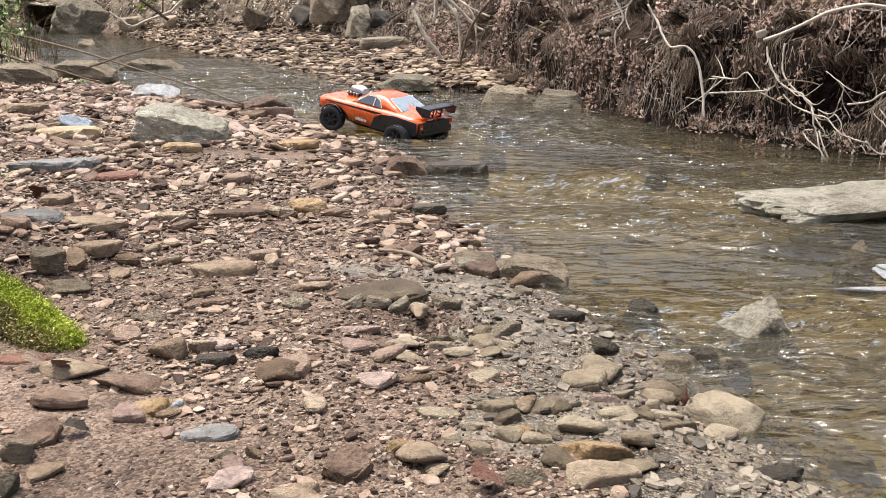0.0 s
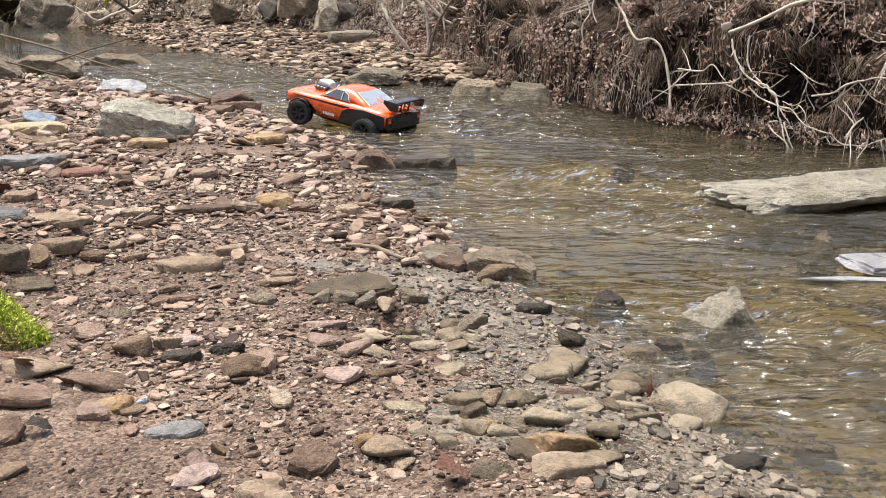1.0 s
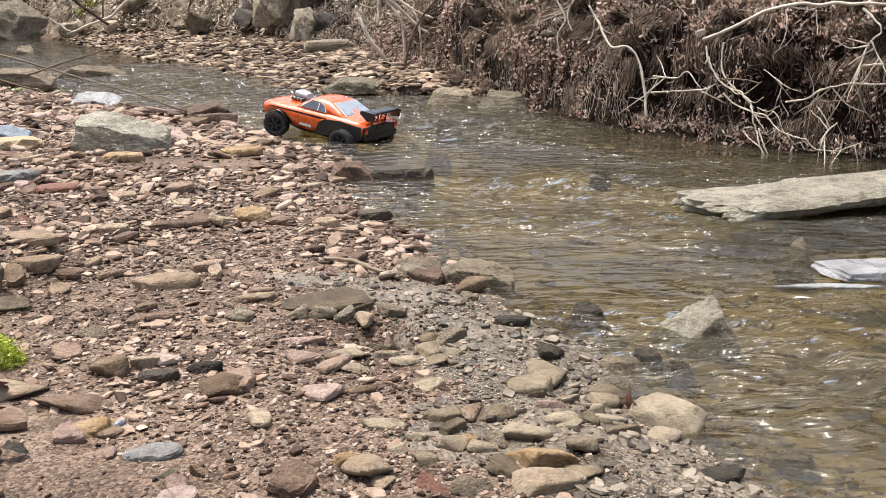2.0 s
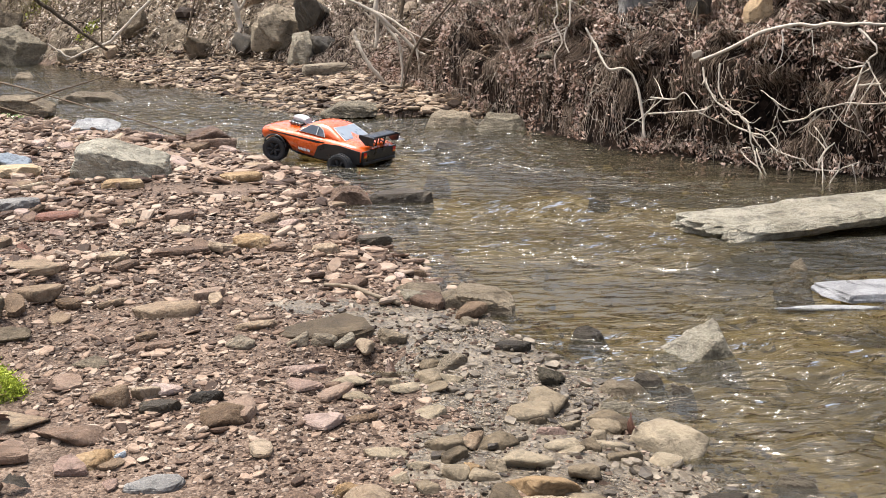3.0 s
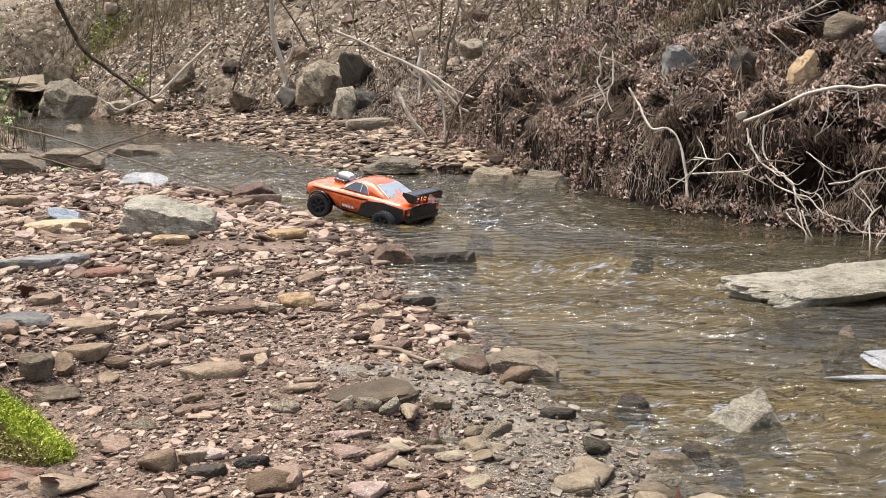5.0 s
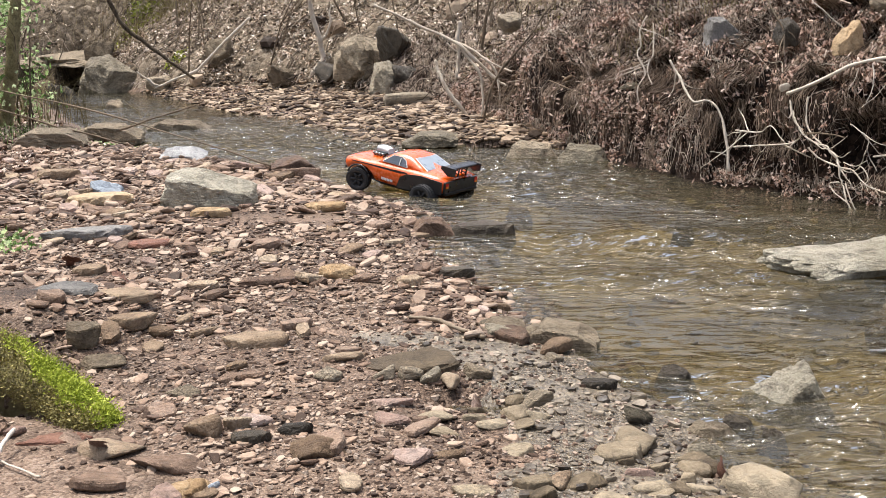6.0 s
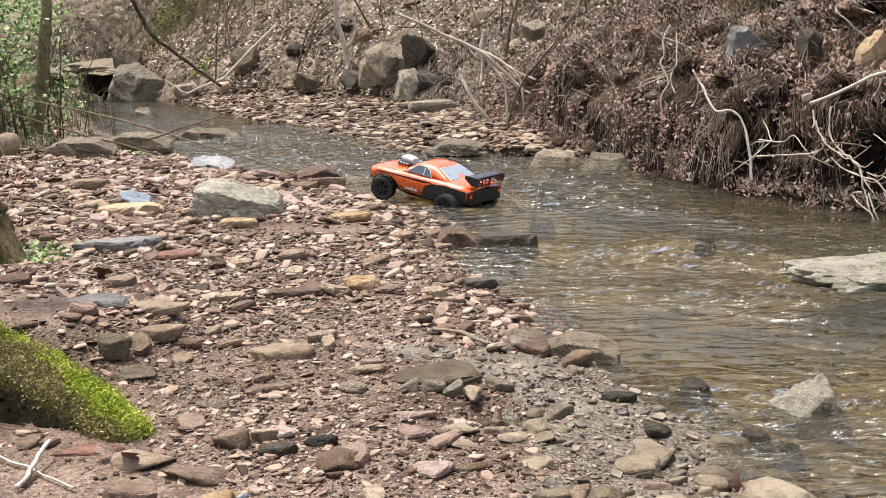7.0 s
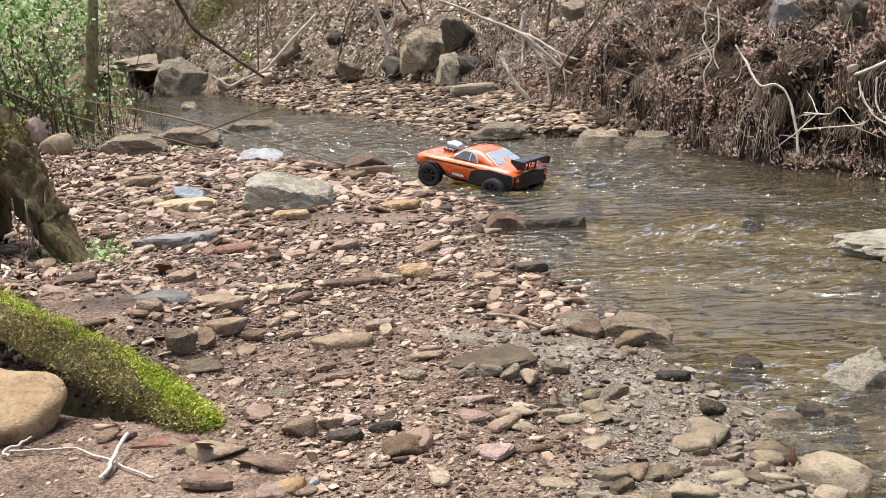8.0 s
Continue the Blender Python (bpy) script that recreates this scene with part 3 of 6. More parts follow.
def shard(rng, k=8, rings=2):
    """A platy piece of shale inside a box from -1 to 1: an uneven polygon with broken edges and a flat, slightly tilted top."""
    a = np.sort(np.linspace(0, 2 * np.pi, k, endpoint=False) + rng.uniform(-.32, .32, k) * 6 / k)
    n = rng.normal(size=(6, 2))
    n /= np.linalg.norm(n, axis=1, keepdims=True)
    d = rng.uniform(.55, .95, 6)
    u = np.stack([np.cos(a), np.sin(a)], -1)
    r = np.minimum((np.sum((np.maximum(u @ n.T, .02) / d) ** 24, axis=1)) ** (-1 / 24), 1.25) * rng.uniform(.94, 1.05, k)
    steps = ((-.8, 1.0), (1, .72)) if rings == 1 else ((-1, .80), (-.35, 1.0), (.5, .97), (1, .80)) if rings == 2 else ((-1, .82), (-.5, .97), (0, 1.0), (.45, .98), (.82, .92), (1, .78))
    v = []
    for z, s in steps:
        o = u * (r * s * rng.uniform(.96, 1.03, k))[:, None]
        v += [(o[i, 0], o[i, 1], z + .12 * rng.normal() * (abs(z) < .9) + .10 * o[i, 0]) for i in range(k)]
    v += [(0, 0, 1.0), (0, 0, -1.0)]
    f = []
    for i in range(len(steps) - 1):
        for j in range(k):
            p, q = i * k + j, i * k + (j + 1) % k
            f += [(p, q, q + k), (p, q + k, p + k)]
    top = (len(steps) - 1) * k
    for j in range(k):
        f += [(top + j, top + (j + 1) % k, len(v) - 2), ((j + 1) % k, j, len(v) - 1)]
    v = np.array(v)
    lo, hi = v.min(0), v.max(0)
    return (v - (lo + hi) / 2) / ((hi - lo) / 2), np.array(f)


# ---------------------------------------------------------------- ground: one sheet to the horizon
def spread(a, b, step, lo, hi, growth=1.22):
    mid = list(np.arange(a, b + step / 2, step))
    left, right, s = [], [], step
    x = a
    while x > lo:
        s *= growth
        x -= s
        left.append(x)
    x, s = mid[-1], step
    while x < hi:
        s *= growth
        x += s
        right.append(x)
    return np.array(left[::-1] + mid + right)


GX, GY = np.unique(np.round(np.concatenate([spread(-6.8, -2.66, .06, -240, -2.7), spread(-2.6, 2.9, .03, -2.5, 240)]), 4)), np.concatenate([spread(1.25, 6.6, .03, -240, 1.3)[:-1], np.arange(6.66, 13.0, .06), spread(13.0, 14.0, .1, 13, 400)[1:]])
GY = np.unique(np.round(GY, 4))


def sheet(xs, ys, zfun):
    X, Y = np.meshgrid(xs, ys)
    Z = zfun(X, Y)
    v = np.stack([X, Y, Z], -1).reshape(-1, 3)
    w, h = len(xs), len(ys)
    i = (np.arange(h - 1)[:, None] * w + np.arange(w - 1)[None]).ravel()
    f = np.stack([i, i + 1, i + w + 1, i, i + w + 1, i + w], -1).reshape(-1, 3)
    return v, f


gv, gf = sheet(GX, GY, ground_z)
flat_ground = gv
gv = push(gv)
ground_mesh = tri_mesh("ground", gv, gf, M["gravel_mud"])
ground_mesh.materials.append(M["shaded_bank_soil"])
ground_mesh.materials.append(M["bed"])
ground_mesh.materials.append(M["forest_floor"])
ground_mesh.materials.append(M["shore_mud"])
ground_mesh.materials.append(M["reflection_dark_bed"])
mid = flat_ground[gf].mean(1)
_, _, gsb, gsl = zones(mid[:, 0], mid[:, 1])
shore_d = zones(mid[:, 0], mid[:, 1])[0]
muddy_shore = (shore_d > -.1) & (shore_d < .42 + .35 * fbm(mid[:, 0] * 3, mid[:, 1] * 3, 44)) & (mid[:, 1] < 2.75) & (mid[:, 1] > .5)
# slot 1, the shade-dark soil, reaches slightly past the near bank's foot as undercut shade
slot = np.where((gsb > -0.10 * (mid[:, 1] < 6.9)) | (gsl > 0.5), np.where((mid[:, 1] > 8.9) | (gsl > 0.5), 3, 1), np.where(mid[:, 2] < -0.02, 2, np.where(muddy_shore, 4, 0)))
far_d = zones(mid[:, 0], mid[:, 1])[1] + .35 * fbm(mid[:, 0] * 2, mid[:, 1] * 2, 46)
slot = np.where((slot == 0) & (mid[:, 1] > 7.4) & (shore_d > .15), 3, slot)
# slot 5 paints the dark reflection into the bed by the far bank and upstream
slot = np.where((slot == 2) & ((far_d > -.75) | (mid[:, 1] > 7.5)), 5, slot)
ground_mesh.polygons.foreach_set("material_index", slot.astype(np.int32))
thing("ground", ground_mesh, "damp gravel bank, silty stream bed and root-bound earth slopes", "ground", kind="structure")


# ---------------------------------------------------------------- water
RIFFLES = ((.65, 3.4, .40, .10, 1.0), (.75, 3.95, .45, .16, 1.2), (1.15, 4.02, .35, .09, 1.3), (.95, 3.35, .16, .25, 1.2), (1.45, 3.9, .3, .12, .8), (.62, 5.4, .45, .30, 1.1), (-.1, 6.3, .7, .4, .8), (.85, 2.35, .45, .16, 1.1), (1.1, 1.95, .35, .3, .8), (-.6, 7.6, .9, .5, .6), (-2.0, 8.9, 1.2, .6, .5))


def water_z(x, y):
    """The running surface: broad swells with short chop, livelier on the riffles than in the slack water."""
    rif = sum(k * np.exp(-((x - a) ** 2 / (2 * p * p) + (y - b) ** 2 / (2 * q * q))) for a, b, p, q, k in RIFFLES)
    u, v = x * .97 - y * .25, x * .25 + y * .97
    calm = .25 + .75 * smooth(10.4, 7.6, y)
    mid = np.interp(y, SHORE_Y, SHORE_X) * .5 + np.interp(y, FAR_Y, FAR_X) * .5
    run = np.exp(-((x - mid) / .8) ** 2) * smooth(.0, .45, fbm(u * .9, v * 1.3, 31) + .35)
    slack = 1 - .65 * np.exp(-((x - .5) ** 2 / .04 + (y - 2.75) ** 2 / .05))
    w = fbm(u * 3.0, v * 4.2, 21, 2) * .030 + fbm(u * 8, v * 11, 25, 2) * .020 + fbm(u * 19, v * 26, 27, 2) * .0080
    slow = 1 - .7 * smooth(-.65, -.25, x - np.interp(y, FAR_Y, FAR_X)) * smooth(5.8, 4.9, y)
    amp = calm * slack * slow * (.16 + .12 * smooth(-.15, -.7, x - np.interp(y, FAR_Y, FAR_X)) + .55 * run + .75 * np.minimum(rif, 1.4))
    return w * amp - 0.002, amp


wx = np.concatenate([np.arange(-9.0, -.8, .05), np.arange(-.8, 2.8, .016), np.arange(2.8, 5.0, .05)])
wy = np.concatenate([np.arange(-60, -3, 2.0), np.arange(-3, 1.2, .12), np.arange(1.2, 5.0, .014), np.arange(5.0, 7.4, .025), np.arange(7.4, 16.2, .06)])
wv, wf = sheet(wx, wy, lambda x, y: water_z(x, y)[0])
deep = (ground_z(wv[:, 0], wv[:, 1]) < 0.03) & ~((wv[:, 0] < -.6) & (wv[:, 1] < 3.5))
wf = wf[deep[wf].any(1)]
used = np.unique(wf)
remap = np.zeros(len(wv), int)
remap[used] = np.arange(len(used))
water_mesh = tri_mesh("water", wv[used], remap[wf], M["water"])
ripple = water_mesh.attributes.new("ripple", "FLOAT", "POINT")
ripple.data.foreach_set("value", np.clip(.78 * water_z(wv[used][:, 0], wv[used][:, 1])[1], 0, 1).astype(np.float32))
thing("water", water_mesh, "shallow olive-brown creek water, rippled and running", "water", kind="structure")

# ---------------------------------------------------------------- named stones and boulders
LABELS = {
    "tan": ("tan sandstone slab lying on damp gravel", "stone"),
    "ochre": ("ochre sandstone piece with rounded edges on the gravel", "stone"),
    "grey": ("smooth grey siltstone at the muddy water edge", "stone"),
    "cobble": ("smooth flat beige cobble in the muddy shore", "stone"),
    "greybrown": ("rough grey-brown sandstone rock bedded in gravel", "rock"),
    "pale": ("pale limestone block, dry and chalky", "stone"),
    "brown": ("flat red-brown shale piece on the gravel", "stone"),
    "dark": ("wet dark shale slab at the water edge", "stone"),
    "slate": ("flat blue-grey slate sheet half sunk in gravel", "slate"),
    "blue": ("tilted blue-white slate piece on the gravel bank", "slate"),
    "pink": ("pinkish sandstone slab on the gravel bank", "stone"),
    "red": ("rust-red shale sheet in the wet gravel", "stone"),
    "chalky": ("pale chalky sandstone, dry on top", "stone"),
    "board": ("long grey slate board lying in the creek", "slate"),
    "whiteslate": ("pale grey slate sheet lying in the creek", "slate"),
}
TAKEN = []
rock_rng = np.random.default_rng(7)


def rock(x, y, w, d, h, tone, name="stone", label="", turn=None, lean=(0, 0), z=None, chips=9, flat=0.1, slab=None, seed=None, worn=None, cut=None):
    """One stone of its own shape: width across, depth along y, height above ground or water; it reaches a little below."""
    if z is not None and y > 5:
        eye, k = np.array([.04, 0, .88]), 1.0
        while k > .8 and gz(eye[0] + (x - eye[0]) * k, y * k) > eye[2] + (z - eye[2]) * k + .02:
            k -= .01
        x, y, z, w, d, h = eye[0] + (x - eye[0]) * k, y * k, eye[2] + (z - eye[2]) * k, w * k, d * k, h * k
    if z is None and gz(x, y) < -.005:
        h += .015
    level = 5 if w > 0.3 else 4 if w > 0.08 else 3
    own = rock_rng if seed is None else np.random.default_rng(seed)
    worn = worn if worn is not None else (z is None and y < 2.75 and tone in ("grey", "cobble", "pale", "tan", "ochre", "brown", "greybrown", "pink") and slab is None)
    if cut:
        v, f = cut_shape(own, CUTS[cut], 5 if w > .12 else 4, .05 if cut == "board" else .20)
        soft = True
    elif worn:
        h = h * .85 if name == "boulder" else max(h, min(.28 * min(w, d), .03))
        v, f = stone_shape(own, max(level, 4), 7, 4.5, -.16, 0.12) if name == "boulder" else stone_shape(own, max(level, 4), 6, 14, .14, 0.10)
        soft = True
    elif slab if slab is not None else h < 0.24 * w:
        v, f = shard(own, 22, 3)
        soft = False
    else:
        soft, flat = True, flat if z is None else -.22
        v, f = stone_shape(own, level, chips + 5, 110, flat, 0.18)
    base = gz(x, y)
    low = z if z is not None else max(base, 0.0)
    bottom = min(base - 0.01, low - 0.25 * h) if z is None else z - 0.15 * h
    top = low + h
    v = v * np.array([w / 2, d / 2, (top - bottom) / 2])
    m = Matrix.Translation((x, y, (top + bottom) / 2)) @ pose(0, 0, 0, lean[0], lean[1], turn if turn is not None else rock_rng.uniform(-12, 12))
    text, cat = LABELS[tone]
    TAKEN.append((x, y, max(w, d) / 2))
    mesh = tri_mesh(name, v, f, M[tone], soft)
    if cut:
        mesh.set_sharp_from_angle(angle=radians(24))
    return thing(name, mesh, label or text, cat, m)


rock(-2.44, 8.74, 0.634, 0.256, 0.060, "pale", cut="low", seed=28)
rock(-2.69, 7.76, 0.527, 0.315, 0.13, "greybrown", cut="low", seed=29)
rock(-2.85, 7.12, 0.526, 0.328, 0.14, "pale", "rock", "low grey rock with moss stains at the water edge", cut="low", seed=30)
rock(-0.59, 9.63, 0.439, 0.317, 0.092, "pale")
rock(-0.28, 7.16, 0.40, 0.27, 0.08, "grey", cut="low", seed=25)
rock(-5.24, 13.48, 0.376, 0.298, 0.127, "dark")
rock(-1.49, 3.99, 0.336, 0.136, 0.037, "slate")
rock(-1.04, 6.05, 0.321, 0.202, 0.082, "brown")
rock(-1.78, 6.41, 0.32, 0.18, 0.065, "whiteslate", "stone", "pale whitish stone at the water edge", lean=(18, 0), cut="low", seed=21)
rock(-2.21, 5.67, 0.305, 0.209, 0.034, "pink")
rock(-1.69, 4.74, 0.304, 0.193, 0.049, "ochre")
rock(0.03, 4.25, 0.27, 0.16, 0.026, "dark", slab=True, turn=4)
rock(0.225, 2.755, 0.23, 0.13, 0.042, "greybrown", "rock", "wet olive-brown rock at the water edge", turn=-14, cut="low", seed=23)
rock(0.075, 2.86, 0.14, 0.10, 0.026, "greybrown", turn=5, cut="low", seed=24)
rock(-2.21, 5.57, 0.248, 0.148, 0.056, "tan")
rock(0.37, 6.49, 0.36, 0.24, 0.085, "greybrown", cut="awash", seed=26)
rock(0.66, 6.32, 0.34, 0.20, 0.080, "grey", cut="awash", seed=27)
rock(-3.81, 11.28, 0.214, 0.159, 0.055, "greybrown")
rock(-0.93, 5.70, 0.212, 0.139, 0.071, "brown")
rock(-0.15, 2.47, 0.23, 0.17, 0.02, "cobble", "stone", "broad flat grey-beige slab bedded in the gravel", slab=True, seed=54)
rock(-0.99, 2.89, 0.199, 0.103, 0.022, "tan")
rock(-0.65, 3.26, 0.192, 0.078, 0.021, "brown")
rock(-1.21, 3.82, 0.190, 0.124, 0.021, "red")
rock(-1.15, 2.88, 0.190, 0.143, 0.021, "slate")
rock(-0.65, 4.57, 0.187, 0.133, 0.030, "ochre")
rock(-0.17, 4.23, 0.176, 0.113, 0.054, "brown", cut="low", seed=22)
rock(-1.11, 4.42, 0.173, 0.122, 0.031, "ochre")
rock(-0.56, 2.61, 0.173, 0.092, 0.019, "tan")
rock(0.53, 6.53, 0.24, 0.16, 0.022, "dark", cut="awash")
rock(-0.57, 1.83, 0.150, 0.060, 0.017, "brown")
rock(-0.90, 2.45, 0.135, 0.079, 0.017, "greybrown")
rock(-0.92, 2.73, 0.133, 0.103, 0.021, "tan")
rock(0.52, 1.82, 0.150, 0.11, 0.028, "cobble", lean=(6, -5), turn=-14, worn=True, seed=53)
rock(-0.70, 1.91, 0.129, 0.086, 0.014, "tan")
rock(0.94, 6.28, 0.18, 0.13, 0.030, "grey", cut="awash")
rock(-0.06, 3.52, 0.128, 0.073, 0.029, "dark")
rock(-0.44, 3.33, 0.127, 0.081, 0.043, "ochre")
rock(0.29, 5.64, 0.20, 0.13, 0.012, "dark", cut="awash")
rock(-0.30, 1.90, 0.118, 0.090, 0.026, "tan")
rock(0.08, 2.76, 0.105, 0.073, 0.035, "grey")
rock(0.49, 2.50, 0.11, 0.08, 0.000, "dark", cut="awash", seed=52)
rock(-0.18, 2.19, 0.103, 0.055, 0.011, "pink")
rock(-0.32, 2.49, 0.100, 0.068, 0.018, "tan")
rock(-0.38, 1.64, 0.099, 0.061, 0.011, "slate")
rock(0.55, 1.58, 0.095, 0.056, 0.011, "dark")
rock(-0.99, 2.57, 0.093, 0.074, 0.052, "greybrown")
rock(-0.20, 3.26, 0.092, 0.066, 0.038, "tan")
rock(0.29, 2.36, 0.086, 0.043, 0.017, "dark")
rock(-0.44, 1.96, 0.085, 0.044, 0.018, "dark")
rock(-0.65, 2.25, 0.079, 0.061, 0.015, "pale")
rock(-0.54, 1.99, 0.077, 0.053, 0.036, "tan")
rock(-0.36, 2.01, 0.077, 0.041, 0.022, "dark")
rock(-0.21, 1.44, 0.077, 0.059, 0.008, "tan")
rock(-0.34, 2.35, 0.071, 0.057, 0.022, "pale")
rock(-0.50, 1.73, 0.070, 0.052, 0.017, "ochre")
rock(0.01, 2.39, 0.069, 0.055, 0.027, "greybrown")
rock(0.14, 2.27, 0.069, 0.060, 0.034, "pale")
rock(-0.15, 2.37, 0.065, 0.050, 0.028, "pale")
rock(0.35, 2.16, 0.065, 0.057, 0.034, "grey")
rock(-0.50, 1.73, 0.063, 0.044, 0.021, "ochre")
rock(-0.48, 2.03, 0.060, 0.040, 0.025, "tan")
rock(-0.21, 2.36, 0.055, 0.042, 0.027, "pale")
rock(-0.66, 1.55, 0.053, 0.056, 0.038, "pale")
rock(0.20, 2.56, 0.050, 0.039, 0.019, "pale")
rock(-0.10, 2.35, 0.049, 0.042, 0.032, "grey")
rock(-0.34, 1.56, 0.044, 0.030, 0.010, "grey")
rock(-0.64, 1.43, 0.041, 0.041, 0.029, "grey")
rock(-0.29, 1.56, 0.033, 0.023, 0.018, "tan")
rock(-0.46, 1.74, 0.023, 0.018, 0.016, "blue")
rock(-1.20, 4.69, 0.46, 0.28, 0.16, "chalky", "rock", "big blocky grey-brown rock with a sloping pale top", turn=-3, cut="big", seed=14)
rock(-1.78, 5.10, 0.20, 0.13, 0.035, "blue", "slate", turn=-35, lean=(22, 30), slab=True)
rock(-0.83, 1.97, 0.15, 0.06, 0.006, "red", "stone", "rust-red shale sheet in the mud beside the log", turn=5)
rock(-0.01, 2.24, 0.19, 0.10, 0.012, "red", "stone", "rust-red shale sheet just under shallow water", turn=8, z=-0.018)
rock(1.46, 3.55, 0.98, 0.32, 0.074, "chalky", "rock_slab", "long pale sandstone slab breaking the creek surface", turn=8, lean=(3, -2.5), z=0.004, cut="slab", seed=5)
rock(1.62, 3.62, 0.5, 0.2, 0.03, "dark", "stone", "dark wet stone propping up the pale slab", turn=9)
rock(1.48, 2.735, 0.64, 0.15, 0.020, "board", "slate_board", "long pale grey slate board lying in the creek", turn=2, z=.003, cut="board", seed=51)
rock(1.14, 2.615, 0.28, 0.045, 0.008, "whiteslate", "slate_board", "thin pointed pale slate sheet awash in the creek", turn=-2, z=0.0, slab=True)
rock(0.735, 2.37, 0.20, 0.17, 0.040, "chalky", "rock", "wedge-shaped pale rock standing in the current", turn=6, cut="wedge", seed=6)
rock(1.20, 3.02, 0.13, 0.11, 0.012, "pale", "stone", "small pale stone standing out of the creek", cut="wedge", seed=34)
for x, y, w, d, h, tone in ((.50, 2.13, .12, .06, -0.002, "greybrown"), (.56, 2.17, .09, .05, 0.000, "dark"), (.46, 2.02, .10, .05, -0.003, "grey"), (.62, 2.10, .07, .04, -0.005, "dark"), (.33, 2.30, .10, .06, -0.003, "grey"), (.24, 2.44, .08, .05, -0.002, "grey"), (.30, 2.52, .07, .05, -0.003, "pale"), (.70, 1.66, .10, .05, -0.003, "dark"), (.62, 1.52, .09, .05, -0.002, "dark"), (.88, 4.45, .10, .06, -0.004, "dark"), (.20, 4.75, .14, .07, -0.003, "dark"), (.05, 3.95, .10, .06, -0.004, "greybrown")):
    rock(x, y, w, d, h, tone, label="low wet stone lying awash in the shallows", cut="awash")
# the heap of flat cobbles along the muddy shore
for x, y, w, d, h, tone, turn in ((0.279, 1.937, 0.102, 0.059, 0.022, "cobble", 8), (0.332, 2.017, 0.072, 0.045, 0.018, "greybrown", -10), (0.428, 1.953, 0.092, 0.044, 0.016, "cobble", -12), (0.415, 1.897, 0.069, 0.045, 0.016, "cobble", -15), (0.306, 1.854, 0.062, 0.034, 0.013, "pink", 0), (0.286, 1.898, 0.037, 0.025, 0.013, "cobble", 0), (0.351, 1.886, 0.041, 0.030, 0.013, "cobble", 10), (0.392, 1.843, 0.032, 0.031, 0.013, "cobble", 0), (0.316, 1.773, 0.072, 0.045, 0.018, "cobble", -4)):
    rock(x, y, w, d, h, tone, turn=turn, worn=tone != "dark")
for x, y, w, d, h, tone, turn in ((0.365, 1.772, 0.041, 0.039, 0.015, "cobble", -55), (0.404, 1.792, 0.071, 0.038, 0.014, "cobble", 3), (0.109, 1.760, 0.082, 0.042, 0.015, "cobble", 12), (0.192, 1.772, 0.098, 0.046, 0.018, "cobble", 5), (0.240, 1.698, 0.102, 0.061, 0.022, "cobble", -14), (0.057, 1.687, 0.053, 0.033, 0.013, "cobble", 5), (0.118, 1.713, 0.058, 0.041, 0.015, "cobble", 22), (0.118, 1.654, 0.051, 0.039, 0.015, "cobble", -10), (0.145, 1.667, 0.034, 0.032, 0.013, "ochre", -30)):
    rock(x, y, w, d, h, tone, turn=turn, worn=tone != "dark")
for x, y, w, d, h, tone, turn in ((0.000, 1.734, 0.078, 0.033, 0.013, "cobble", 5), (-0.061, 1.598, 0.061, 0.038, 0.015, "ochre", 0), (0.254, 1.600, 0.135, 0.082, 0.031, "ochre", -12), (0.258, 1.508, 0.118, 0.060, 0.022, "tan", 4), (0.140, 1.505, 0.068, 0.051, 0.019, "pale", -8), (0.079, 1.927, 0.074, 0.045, 0.016, "cobble", 0), (0.126, 2.125, 0.069, 0.049, 0.019, "cobble", -6), (0.001, 2.110, 0.057, 0.025, 0.013, "cobble", 0), (-0.001, 2.160, 0.062, 0.026, 0.013, "cobble", 0)):
    rock(x, y, w, d, h, tone, turn=turn, worn=tone != "dark")
for x, y, w, d, h, tone, turn in ((-0.111, 2.077, 0.035, 0.033, 0.013, "brown", 10), (0.023, 1.637, 0.040, 0.038, 0.014, "cobble", -20), (0.069, 1.606, 0.043, 0.034, 0.013, "cobble", 0), (0.002, 1.562, 0.040, 0.031, 0.013, "pale", -15), (0.310, 2.020, 0.063, 0.028, 0.013, "dark", -10), (0.189, 1.677, 0.044, 0.036, 0.014, "greybrown", -20), (-0.060, 1.890, 0.092, 0.020, 0.013, "tan", 0), (0.421, 1.732, 0.067, 0.031, 0.013, "cobble", 0)):
    rock(x, y, w, d, h, tone, turn=turn, worn=tone != "dark")
# far end of the creek
rock(-4.72, 13.75, 0.84, 0.55, 0.50, "grey", "boulder", "large grey boulder at the far pool's edge", z=-0.03, cut="boulder", seed=47)
rock(-5.02, 14.3, 0.42, 0.30, 0.62, "greybrown", "boulder", "tall leaning grey slab behind the far boulder", z=0.05, lean=(0, 14))
rock(-5.55, 14.85, 1.25, 2.0, 0.16, "greybrown", "rock_slab", "mossy rock slab roofing a dark hollow", z=0.33, cut="low", seed=44)
rock(-6.02, 14.1, 0.34, 0.5, 0.42, "dark", "rock", "dark wet rock beside the hollow", z=0.0, cut="boulder", seed=45)
rock(-5.25, 13.65, 0.2, 0.16, 0.07, "dark", "rock", "small dark rock in the pool before the hollow", cut="awash", seed=46)
rock(-1.25, 11.75, 0.60, 0.45, 0.44, "greybrown", "boulder", "pale grey boulder at the foot of the far slope", z=0.24, cut="boulder", seed=42)
rock(-0.92, 11.1, 0.38, 0.32, 0.34, "grey", "boulder", "pale blocky boulder on the shingle bar", z=0.07, cut="boulder", seed=43)
rock(-0.85, 11.75, 0.40, 0.35, 0.36, "dark", "boulder", "dark overhanging boulder under the bank roots", z=0.40)
